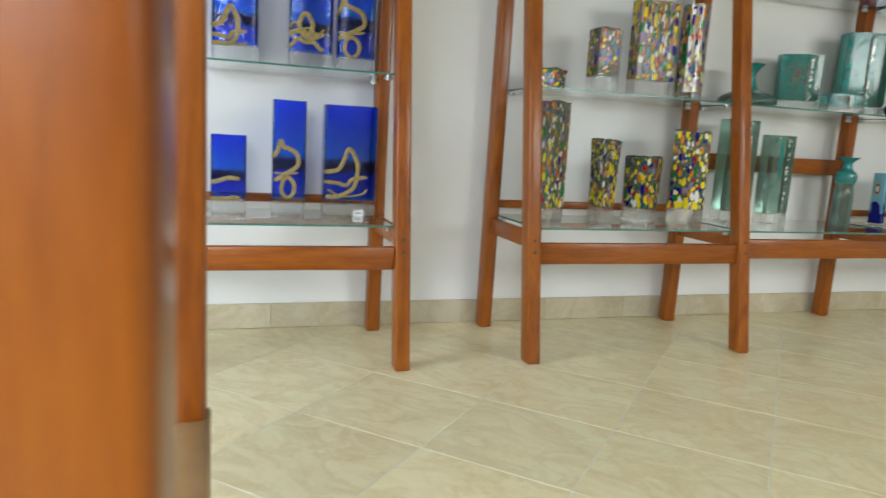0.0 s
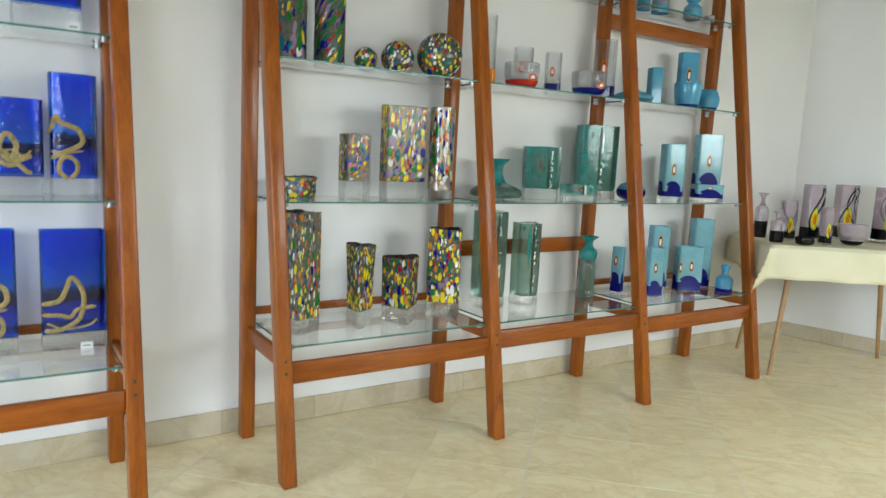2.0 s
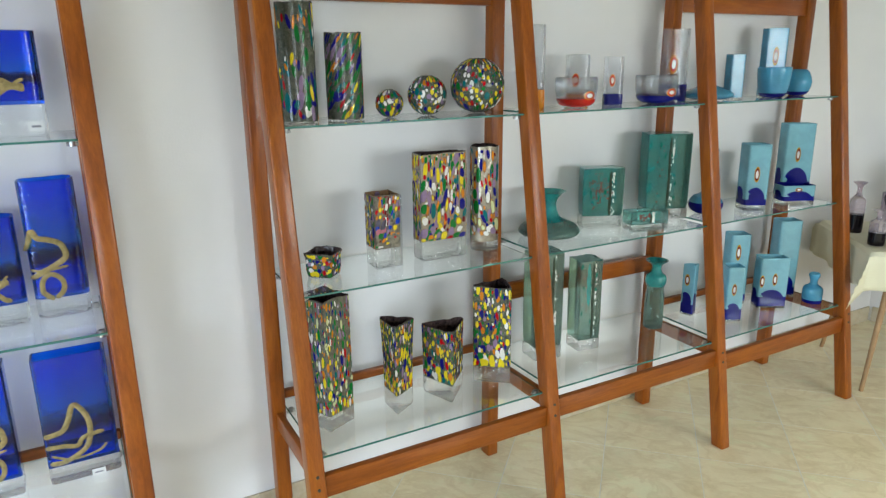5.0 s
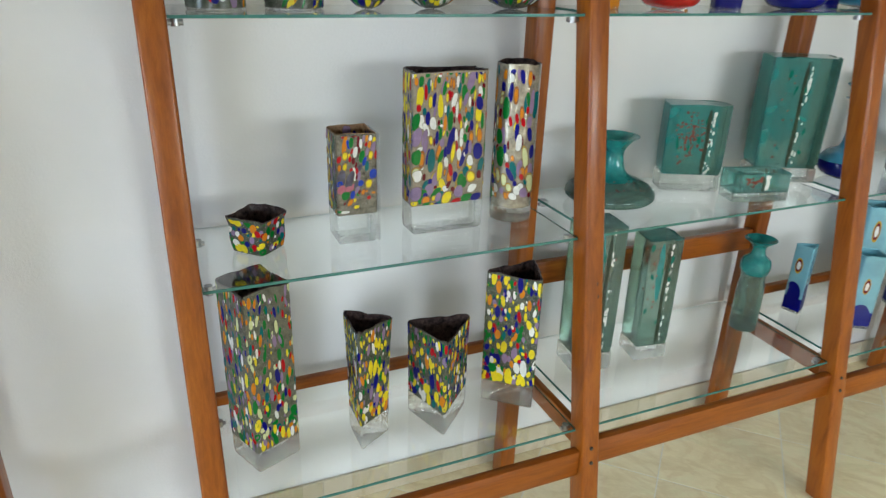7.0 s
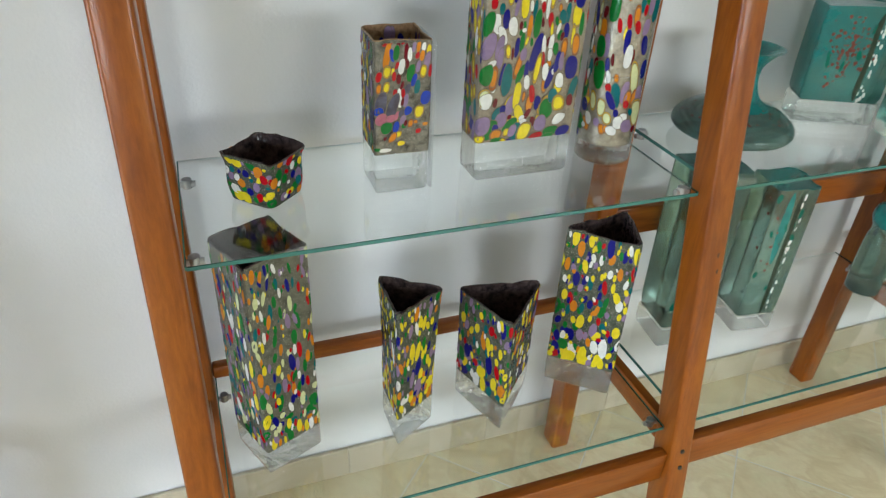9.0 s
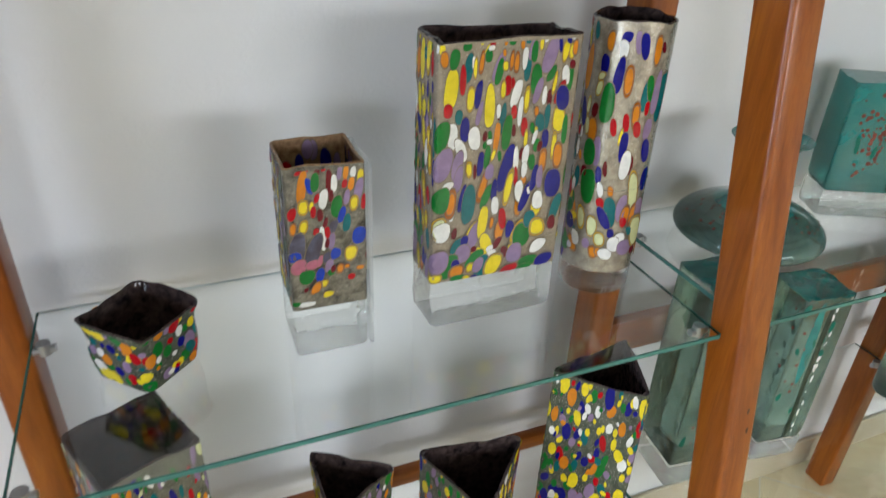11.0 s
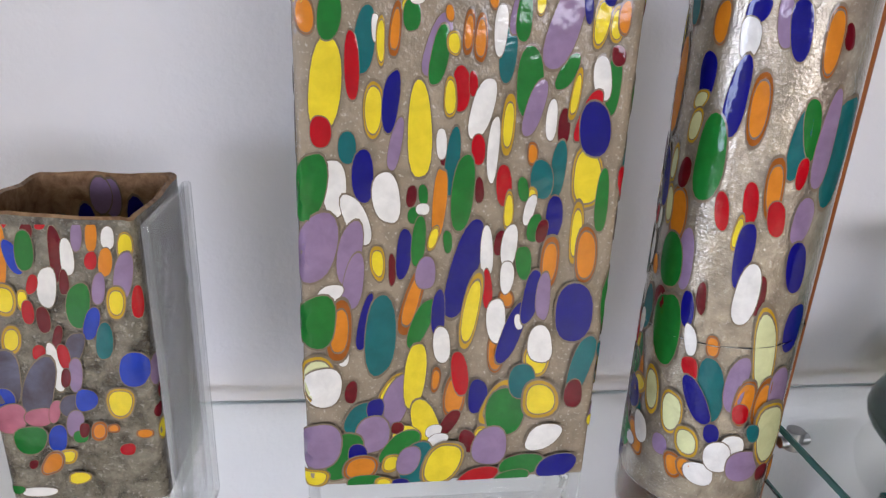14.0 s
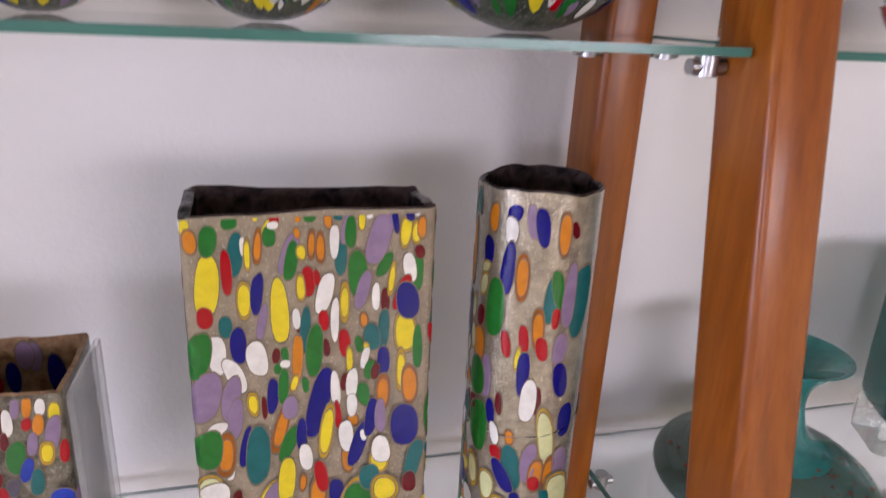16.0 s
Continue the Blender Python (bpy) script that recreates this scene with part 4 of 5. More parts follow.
frit_vase(0.675, 0.391, MID, 0.5, outline(rect(0.199, 0.076), 0.006, 4, 6), 0.41, 0.078,
          "rectangular glass vase with multicoloured frit drops and clear foot", 11, 0.0064, 2200, True, 0.008, stretch=(1.8, 5.0), front=RECT_DROPS, free=(0.199, 0.535), pool=60)
SQUARE = outline([(-0.054, -0.049), (0.046, -0.049), (0.046, 0.049), (-0.054, 0.049)], 0.006, 4, 6)
square_vase = frit_vase(0.438, 0.398, MID, -1.0, SQUARE, 0.275, 0.076,
          "square glass vase with coloured drops and thick clear foot", 23, 0.0072, 900, True, 0.005, inner=INNER_BROWN, stretch=(1.3, 3.0), body=SMOKEFRIT, front=SQUARE_DROPS, free=(0.2, 0.385), pool=20, wave=0.0024)
part("casing", box(0.0485, 0.0545, -0.0485, 0.0485, 0.001, 0.272, 0.002), CLEAR_FLAT, square_vase, "clear cast glass side")
def inside_drops(ob, pts, k, z0, z1, seed, count):
    """Dark drops showing on the inner face of a vessel."""
    rng = random.Random(seed)
    at, length = side_of([p * k for p in pts])

    def inward(u, z):
        p, nr = at(u, z)
        return p, -nr
    add_chips(ob, inward, [(rng.uniform(0, length), rng.uniform(z0, z1), rng.uniform(0.005, 0.009), rng.uniform(0.012, 0.022), 0.0) for _ in range(count)],
              rng, True, ["navy", "lavender", "red", "lavender", "navy"], 14)


inside_drops(square_vase, SQUARE, 0.893, 0.225, 0.262, 7, 20)
frit_vase(0.885, 0.402, MID, 0, circle(0.0568, 44), 0.42, 0.042,
          "tall cylindrical glass vase with coloured drops on silvery ground", 31, 0.0080, 620, True, 0.005, stretch=(1.9, 3.8), body=SILVERFRIT, pool=60, front=ROUND_DROPS, free=(0.062, 0.272),
          names=CHIP_NAMES + ["pale"] * 8)
frit_vase(0.198, 0.402, MID, 44, outline(rect(0.098, 0.098), 0.016, 5, 5), 0.088, 0.001,
          "small flared four-cornered glass bowl with coloured drops", 41, 0.0088, 420, False, 0.004, lambda t: 0.93 + 0.09 * math.sin(min(t / 0.45, 1) * math.pi / 2) + 0.11 * max(0.0, (t - 0.7) / 0.3) ** 2, wave=0.0045, body=GREYFRIT, pool=40, stretch=(0.8, 1.5), names=CHIP_NAMES + ["white", "orange", "green"] * 8)
frit_vase(0.165, 0.322, LOW, 24, outline(rect(0.124, 0.124), 0.006), 0.495, 0.062,
          "tall square glass vase with grey ground and long coloured flecks", 43, 0.0050, 1200, body=ASHFRIT, stretch=(2.2, 4.8), pool=110, wave=0.006, names=["lavender", "white", "teal", "navy", "green", "green", "yellow", "red", "pale", "orange"])
TRI = outline([(-0.034, 0.058), (-0.032, -0.058), (0.066, 0.0)], 0.005, 4, 5)
frit_vase(0.428, 0.292, LOW, 0, TRI, 0.355, 0.075,
          "triangular flared glass vase with green and yellow flecks", 47, 0.0054, 800, flare=1.18, body=GREYFRIT, stretch=(2.0, 4.2), pool=60, wave=0.007, names=["yellow", "green", "white", "navy", "yellow", "green", "lavender", "orange"])
frit_vase(0.645, 0.300, LOW, 0, outline([(-0.076, 0.062), (-0.025, -0.092), (0.098, 0.032)], 0.006, 4, 5), 0.292, 0.07,
          "broad triangular glass vase with coloured flecks and clear foot", 53, 0.0066, 850, flare=1.04, stretch=(1.6, 3.2), body=GREYFRIT, pool=60, wave=0.007)
frit_vase(0.885, 0.315, LOW, 0, outline([(-0.098, 0.022), (0.025, -0.082), (0.076, 0.058)], 0.006, 4, 5), 0.416, 0.07,
          "triangular glass vase with yellow white and blue drops", 59, 0.0068, 1500, stretch=(1.6, 3.4), names=CHIP_NAMES + ["yellow"] * 18 + ["white"] * 6 + ["navy"] * 10, pool=130, wave=0.006, body=GREYFRIT)
STREAKS = ["green", "green", "teal", "navy", "lavender", "yellow", "green", "red", "white", "orange", "teal", "navy"]
frit_vase(0.155, 0.43, UP, 20, circle(0.062, 28), 0.385, 0.004, "tall round glass vase with dark ground and long flecks", 61, 0.0075, 260, body=GREYFRIT, stretch=(2.6, 5), names=STREAKS, pool=26, slant=-0.04)
frit_vase(0.322, 0.43, UP, 0, circle(0.064, 28), 0.292, 0.004, "round glass vase with slanting coloured streaks", 67, 0.0078, 420, body=GREYFRIT, stretch=(2.8, 5.5), names=STREAKS, pool=26, slant=0.55)


def frit_ball(x, y, z, r, label, seed):
    rng = random.Random(seed)
    ob = thing("glass_ball_vase", pose(x, y, z), label, "vase", "frit glass vessels")
    prof = [(r * math.sin(a), r - r * math.cos(a)) for a in [0.16 + i * (2.82 - 0.16) / 18 for i in range(19)]]
    prof += [(prof[-1][0] * 0.9, prof[-1][1] + 0.002), (prof[-1][0] * 0.85, prof[-1][1] - 0.01), (r * 0.8, r), (r * 0.3, r * 0.25)]
    part("body", lathe(prof, 32), GREYFRIT, ob)
    at, length = ball_side(r, r)
    add_chips(ob, at, [s for s in scatter(0, length, 0.15 * r, 1.92 * r, 0.0078, rng, 800, 0.85, (1.0, 1.6))], rng, False, CHIP_NAMES + ["white"] * 14, 8)
    return ob


frit_ball(0.487, 0.42, UP, 0.050, "small speckled glass ball vase", 71)
frit_ball(0.648, 0.43, UP, 0.073, "medium speckled glass ball vase", 73)
frit_ball(0.862, 0.42, UP, 0.104, "large speckled glass ball vase with white flecks", 79)


# ---- simple coloured vessels ----


def eye_disc(parent, at, u, z, a, b, mats):
    """An oval murrine: rings of colour laid on the side."""
    bm = bmesh.new()
    n = 16
    rows = []
    for s, h in ((0.5, 0.0009), (0.8, 0.0008), (1.0, 0.0003)):
        row = []
        for j in range(n):
            t = j * math.tau / n
            p, nr = at(u + a * s * math.cos(t), z + b * s * math.sin(t))
            row.append(bm.verts.new(p + nr * (h + 0.0004)))
        rows.append(row)
    bm.faces.new(rows[0]).material_index = 0
    for i, (p, q) in enumerate(zip(rows, rows[1:])):
        for j in range(n):
            bm.faces.new((p[j], q[j], q[(j + 1) % n], p[(j + 1) % n])).material_index = i + 1
    part("murrine", bm, list(mats), parent)


EYE_MATS = (WHITE, MAROON, OCHRE)


def block_vase(x, y, z, turn, w, d, h, foot, mats, label, group, eyes=(), split=None, wall=0.008, seed=1, pts=None, flare=1.0, foot_mat=None, eye_mats=EYE_MATS, lip=1):
    rng = random.Random(seed)
    pool = split
    if split is not None and mats[2] is NAVY:
        split = foot + (split - foot) * 0.5
    pts = pts or outline(rect(w, d), min(w, d) * 0.12, 4, 4)
    ob = thing("glass_vase", pose(x, y, z, 0, 0, turn), label, "vase", group)
    if foot > 0.002:
        part("foot", solid(pts, 0.0005, foot, rng, 0.01), foot_mat or CLEAR, ob, "clear cast glass foot")
    body = part("body", hollow(pts, foot + 0.0005, h, wall, flare, 10, 0.0012, rng, split, lip), mats, ob)
    at, length = side_of(pts, flare, foot, h)
    if split is not None and mats[2] is NAVY:
        bm = bmesh.new()
        for u, half in ((w * 0.5, w * 0.42), (w + d * 0.5, d * 0.40), (length - d * 0.5, d * 0.40)):
            chip_mesh(at, u, pool * 0.62, half, pool * 0.42, 0, 0.0002, 0, rng, bm, 20, False)
        part("navy_pool", bm, NAVY, body, "rounded navy pool of colour")
    for u, zz, a, b in eyes:
        eye_disc(body, at, u, zz, a, b, eye_mats)
    return ob, at, length


def squiggle(parent, at, u0, u1, z0, z1, seed, loops=1):
    """Golden strands wandering over the face of a vase, the first with a loop in it."""
    rng = random.Random(seed)
    side = at((u0 + u1) / 2, z0)[1]
    for k in range(loops + 3):
        bm = bmesh.new()
        f, g = rng.uniform(0, 6.28), rng.uniform(0, 6.28)
        lift = rng.uniform(0.3, 0.46) if k == 0 else 0.06 + 0.46 * k / (loops + 2) + rng.uniform(-0.06, 0.06)
        cu, rad, pts = rng.uniform(0.42, 0.62), rng.uniform(0.16, 0.24), []
        for i in range(49):
            t = i / 48
            u, v = t, lift + 0.075 * math.sin(6 * t + f) + 0.045 * math.sin(15 * t + g)
            if k == 0 and loops:
                if t < 0.28:
                    u = cu * t / 0.28
                elif t > 0.76:
                    u = cu + (1 - cu) * (t - 0.76) / 0.24
                else:
                    turn = (t - 0.28) / 0.48 * math.tau
                    u, v = cu + rad * math.sin(turn), lift + 0.24 * (1 - math.cos(turn)) + 0.03 * math.sin(3 * turn + g)
            p, nr = at(u0 + (u1 - u0) * u, z0 + (z1 - z0) * v)
            pts.append(p + nr * 0.001)
        tube(bm, pts, rng.uniform(0.0065, 0.009) if k < 2 else rng.uniform(0.003, 0.005), 6, 0.3, side)
        part("strand", bm, SAND, parent, "golden sand strand")


def strand(parent, at, w, h, points, r):
    """One golden strand through a few places, as shares of the width and the height."""
    path = [Vector(p) for p in points]
    path = [path[0]] + path + [path[-1]]
    pts = []
    for i in range(1, len(path) - 2):
        a, b, c, d = path[i - 1:i + 3]
        for j in range(6):
            t = j / 6
            q = 0.5 * (2 * b + (c - a) * t + (2 * a - 5 * b + 4 * c - d) * t * t + (3 * b - a - 3 * c + d) * t ** 3)
            p, nr = at(w * q.x, h * q.y)
            pts.append(p + nr * 0.001)
    bm = bmesh.new()
    tube(bm, pts, r, 6, 0.3, at(w * 0.5, h * 0.4)[1])
    part("strand", bm, SAND, parent, "golden sand strand")


CREST = (((0.03, 0.40), (0.3, 0.42), (0.42, 0.5), (0.5, 0.6), (0.58, 0.6), (0.7, 0.5), (0.72, 0.38), (0.64, 0.26), (0.45, 0.2), (0.25, 0.17), (0.04, 0.18)),
         ((0.03, 0.31), (0.3, 0.30), (0.5, 0.28), (0.62, 0.34), (0.97, 0.36)), ((0.1, 0.24), (0.4, 0.18), (0.8, 0.2), (0.95, 0.26)))
CURL = (((0.04, 0.5), (0.2, 0.56), (0.3, 0.65), (0.4, 0.6), (0.6, 0.58), (0.82, 0.54), (0.88, 0.45), (0.7, 0.40), (0.4, 0.35), (0.08, 0.29)),
        ((0.55, 0.14), (0.36, 0.2), (0.38, 0.29), (0.55, 0.33), (0.74, 0.28), (0.74, 0.2), (0.55, 0.14)), ((0.1, 0.37), (0.5, 0.36), (0.95, 0.38)))
BANDS = (((0.04, 0.40), (0.3, 0.42), (0.6, 0.46), (0.96, 0.44)), ((0.04, 0.2), (0.4, 0.17), (0.7, 0.21), (0.96, 0.19)))
SHAPES = {3: BANDS, 5: CURL, 9: CREST, 25: CURL, 17: CREST}


def blue_vase(x, y, z, turn, w, d, h, foot, seed, label):
    pts = outline(rect(w, d), d * (0.42 if z > 0.8 else 0.1), 6, 4)
    ob, at, length = block_vase(x, y, z, turn, w, d, h, foot, [BLUE_RICH if z == MID else BLUE] * 2, label, "cobalt blue glass vessels", wall=0.006, seed=seed, pts=pts)
    if seed in SHAPES:
        for i, points in enumerate(SHAPES[seed]):
            strand(ob, at, w * 0.92, h, points, (0.0085, 0.0075, 0.004)[i])
        return ob
    squiggle(ob, at, 0.006, w * 0.88, foot, foot + (h - foot) * 0.6, seed, 1 if seed == 21 else 0)
    return ob


blue_vase(-1.10, 0.42, LOW, 0, 0.128, 0.07, 0.29, 0.055, 3, "short cobalt blue glass vase with golden strands")
blue_vase(-0.88, 0.42, LOW, 0, 0.125, 0.08, 0.43, 0.062, 5, "tall cobalt blue glass vase with dark bands and golden strands")
blue_vase(-0.645, 0.42, LOW, 0, 0.205, 0.075, 0.425, 0.06, 9, "wide cobalt blue glass vase with a looping golden strand")
blue_vase(-1.68, 0.42, LOW, 0, 0.12, 0.08, 0.46, 0.05, 13, "tall cobalt blue glass vase beside the rack leg")
blue_vase(-1.30, 0.42, MID, 0, 0.11, 0.07, 0.36, 0.05, 15, "cobalt blue glass vase with golden strands")
blue_vase(-1.08, 0.42, MID, 0, 0.165, 0.07, 0.33, 0.07, 17, "broad cobalt blue glass vase with golden strands and clear foot")
blue_vase(-0.805, 0.43, MID, 0, 0.165, 0.07, 0.325, 0.065, 21, "cobalt blue glass vase with a golden ring strand")
blue_vase(-0.63, 0.45, MID, 0, 0.15, 0.085, 0.42, 0.062, 25, "tall cobalt blue glass vase with a golden double loop")
blue_vase(-0.70, 0.45, UP, 0, 0.21, 0.075, 0.29, 0.09, 27, "cobalt blue glass block vase on a sandy foot")
tag = thing("price_tag", pose(-0.625, 0.405, UP + 0.03, 0, 0, 0), "small white price tag stuck on a glass foot", "label")
part("paper", box(-0.02, 0.02, -0.001, 0.0, -0.014, 0.014), PAPER, tag, "", False)
part("print", box(-0.012, 0.012, -0.0016, -0.0011, -0.004, 0.002), INK, tag, "", False)
tag = thing("price_tag", pose(-0.61, 0.378, LOW + 0.012, 0, 0, 0), "small white price tag leaning on a glass foot", "label")
part("paper", box(-0.02, 0.02, -0.001, 0.0, -0.012, 0.012), PAPER, tag, "", False)
part("print", box(-0.012, 0.012, -0.0016, -0.0011, -0.003, 0.002), INK, tag, "", False)


# sea-green pieces in the middle bay
def streaks(parent, at, u, z0, z1, seed, specks=0, width=0.005, spread=0.03):
    """A dark seam trapped in the glass, bubble glints painted white along it and rust specks beside it."""
    rng = random.Random(seed)
    bm = bmesh.new()
    pts = []
    for i in range(12):
        p, nr = at(u + 0.0012 * math.sin(i * 0.9 + seed), z0 + (z1 - z0) * i / 11)
        pts.append(p + nr * 0.0004)
    tube(bm, pts, width, 6, 0.3, at(u, z0)[1])
    part("seam", bm, TEAL_DARK, parent, "dark green trapped seam")
    if specks:
        bm = bmesh.new()
        for i in range(specks):
            k = rng.uniform(0.0016, 0.0046)
            chip_mesh(at, u + rng.gauss(-spread, spread * 0.6), z0 + (z1 - z0) * min(0.95, max(0.05, rng.gauss(0.6, 0.2))), k, k, 0, 0.0004, 0, rng, bm, 7, False)
        tagged(part("speckle", bm, [RUST], parent), kind="stuff")
        # white dashes painted as the glints of bubbles along the seam
        bm = bmesh.new()
        for i in range(26):
            k = rng.uniform(0.0015, 0.0036)
            chip_mesh(at, u + 0.013 + rng.gauss(0, 0.003), rng.uniform(z0, z1), k, k * rng.uniform(1.5, 3.5), 0, 0.0004, 0, rng, bm, 7, False)
        tagged(part("bubble_glints", bm, [WHITE], parent), kind="stuff")


def turned(name, x, y, z, profile, mats, label, category, group, split=None, squash=1.0, turn=0, steps=5):
    ob = thing(name, pose(x, y, z, 0, 0, turn), label, category, group)
    for name, keep in (("body", 0), ("base", 1)) if split is not None else (("body", 0),):
        bm = lathe(smooth_profile(profile, steps), 36, split, squash)
        if split is not None:
            bmesh.ops.delete(bm, geom=[f for f in bm.faces if f.material_index != keep], context="FACES")
        if bm.faces:
            part(name, bm, mats, ob)
    return ob


GREEN = "sea-green glass vessels"
flask = turned("glass_flask", 1.235, 0.425, MID, [(0.035, 0), (0.12, 0.012), (0.132, 0.035), (0.105, 0.06), (0.05, 0.085), (0.031, 0.12), (0.031, 0.16), (0.058, 0.195), (0.068, 0.20),
       (0.058, 0.197), (0.025, 0.17), (0.022, 0.12), (0.03, 0.09), (0.09, 0.05), (0.03, 0.02)], [TEAL_TOP, SEA_MOSS], "squat sea-green glass flask with wide flat lip", "vase", GREEN, split=0.075)
bm = bmesh.new()
tube(bm, [Vector((rad * math.cos(a), rad * math.sin(a), 0.022 + 0.006 * math.sin(3 * a))) for a, rad in ((i * 0.22, 0.108 - 0.0005 * i) for i in range(70))], 0.007, 6, 0.5, Vector((0, 0, 1)))
part("swirl", bm, TEAL_DARK, flask, "dark swirl inside the clear base")
speckle, rng = bmesh.new(), random.Random(12)


def shoulder(u, r):
    """The flask's sloping shoulder: an angle and a radius give a place and a normal."""
    a, t = u / 0.1, (r - 0.05) / 0.07
    return Vector((r * math.cos(a), r * math.sin(a), 0.086 - 0.034 * t)), Vector((0.42 * math.cos(a), 0.42 * math.sin(a), 0.9))


for i in range(60):
    k = rng.uniform(0.0012, 0.0032)
    chip_mesh(shoulder, 0.1 * rng.choice((rng.gauss(3.4, 0.5), rng.gauss(5.2, 0.5))), rng.uniform(0.065, 0.118), k, k, 0, 0.0008, 0, rng, speckle, 7, False)
tagged(part("speckle", speckle, [RUST], flask), kind="stuff")


def sea_block(x, y, z, turn, w, d, h, foot, label, seed, specks, mat, wash, share):
    """A solid cast block: clear foot, sea-green body, a dark seam beside the corner, dabs of green in the glass."""
    rng = random.Random(seed)
    pts = outline(rect(w, d), 0.007, 4, 5)
    ob = thing("glass_vase", pose(x, y, z, 0, 0, turn), label, "vase", GREEN)
    part("foot", solid(pts, 0.0005, foot, rng, 0.01), CLEAR, ob, "clear cast glass foot")
    bm = solid(pts, foot + 0.0005, h, rng, 0.007)
    bm.normal_update()
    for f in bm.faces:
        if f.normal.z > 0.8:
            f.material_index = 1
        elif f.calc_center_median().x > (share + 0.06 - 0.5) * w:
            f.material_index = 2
    for v in bm.verts:
        if v.co.z > h - 0.001:
            v.co.z += 0.006 * noise.noise(Vector((v.co.x * 40, v.co.y * 40, seed)))
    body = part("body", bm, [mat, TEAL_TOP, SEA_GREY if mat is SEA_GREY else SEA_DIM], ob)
    at, length = side_of(pts, 1.0, foot, h)
    if wash:
        bm = bmesh.new()
        chip_mesh(at, w * 0.42, h - (h - foot) * 0.29, w * 0.10, (h - foot) * 0.27, 0, 0.0003, 0, rng, bm, 18, False)
        part("turquoise_wash", bm, TEAL_TOP, body, "turquoise wash of colour")
    for k in range(9 if wash else 5):
        bm = bmesh.new()
        chip_mesh(at, rng.uniform(0.1, 0.75) * w, rng.uniform(foot + 0.05, h - 0.02), rng.uniform(0.003, 0.007), rng.uniform(0.006, 0.016), rng.uniform(-0.3, 0.3), 0.0006, 0, rng, bm, 10, False)
        part("green_dab", bm, BOTTLE_GREEN, body)
    streaks(body, at, w * share, foot + 0.005, h - 0.012, seed, specks, 0.006, 0.045)
    streaks(body, at, w + d * 0.55, foot + 0.01, h - 0.03, seed + 40, specks // 3, 0.003, 0.015)


sea_block(1.55, 0.455, MID, -25, 0.188, 0.085, 0.272, 0.055, "square sea-green glass block vase with rust specks", 3, 110, SEA_BLOCK, False, 0.68)
sea_block(1.93, 0.44, MID, -24, 0.21, 0.11, 0.405, 0.05, "tall sea-green glass vase split by a dark seam", 4, 12, SEA_BLOCK, False, 0.52)
sea_block(1.195, 0.40, LOW, -6, 0.135, 0.12, 0.485, 0.06, "tall square sea-green glass vase beside the rack leg", 5, 14, SEA_GREY, True, 0.62)
sea_block(1.42, 0.385, LOW, -8, 0.115, 0.105, 0.425, 0.052, "square sea-green glass vase with dark streaks", 6, 16, SEA_GREY, True, 0.62)
ob, at, length = block_vase(1.685, 0.305, MID, -14, 0.185, 0.09, 0.088, 0.03, [TEAL, TEAL, TEAL, TEAL_TOP], "low sea-green glass ashtray with clear foot", GREEN, seed=8, wall=0.03, lip=3)
streaks(ob, at, 0.10, 0.035, 0.08, 9, 30)
turned("glass_bottle", 1.885, 0.40, LOW, [(0.042, 0), (0.047, 0.01), (0.046, 0.15), (0.04, 0.20), (0.05, 0.235), (0.046, 0.265), (0.026, 0.285), (0.024, 0.315), (0.05, 0.338), (0.054, 0.342),
       (0.046, 0.341), (0.018, 0.315), (0.02, 0.28)], [TEAL_TOP, SEA_GREY], "sea-green glass bottle with clear lower body and wide lip", "bottle", GREEN, split=0.215)

# pale-blue pieces with oval murrine
PB = "pale blue murrine glass"
block_vase(2.165, 0.42, LOW, -25, 0.07, 0.05, 0.27, 0.01, [SKYBLUE, SKYBLUE, NAVY], "narrow leaning pale blue vase with navy foot", PB, ((0.035, 0.19, 0.014, 0.032),), 0.12, pts=outline([(-0.045, 0.02), (0.0, -0.035), (0.045, 0.02)], 0.005))
turned("glass_flask", 2.165, 0.38, MID, [(0.03, 0), (0.07, 0.02), (0.082, 0.055), (0.06, 0.09), (0.02, 0.12), (0.016, 0.25), (0.04, 0.27), (0.012, 0.275), (0.016, 0.29), (0.045, 0.315), (0.012, 0.31), (0.01, 0.2)], [MIDBLUE, NAVY],
       "round blue glass flask with tall ringed neck", "vase", PB, 0.06)
block_vase(2.44, 0.33, MID, -28, 0.115, 0.105, 0.33, 0.03, [SKYBLUE, SKYBLUE, NAVY], "square pale blue glass vase with navy foot, oval eyes", PB, ((0.057, 0.185, 0.014, 0.04), (0.165, 0.185, 0.014, 0.04)), 0.115, 0.006)
block_vase(2.60, 0.43, MID, -28, 0.09, 0.08, 0.27, 0.03, [SKYBLUE, SKYBLUE, NAVY], "smaller pale blue glass vase with navy foot", PB, ((0.045, 0.16, 0.012, 0.03),), 0.11, 0.006)
block_vase(2.845, 0.39, MID, -26, 0.155, 0.085, 0.405, 0.025, [SKYBLUE, SKYBLUE, NAVY], "tall pale blue glass vase with navy lower half", PB, ((0.075, 0.245, 0.014, 0.04),), 0.17, 0.006)
ob, _, _ = block_vase(2.735, 0.295, MID, -26, 0.17, 0.10, 0.105, 0.025, [SKYBLUE, NAVY, NAVY], "shallow navy and pale blue glass bowl", PB, ((0.085, 0.085, 0.02, 0.010),), 0.075, 0.006)
block_vase(2.52, 0.44, LOW, -30, 0.105, 0.10, 0.385, 0.02, [SKYBLUE, SKYBLUE, NAVY], "tall square pale blue glass vase with ringed ovals", PB, ((0.05, 0.29, 0.014, 0.045), (0.155, 0.27, 0.014, 0.045)), 0.13)
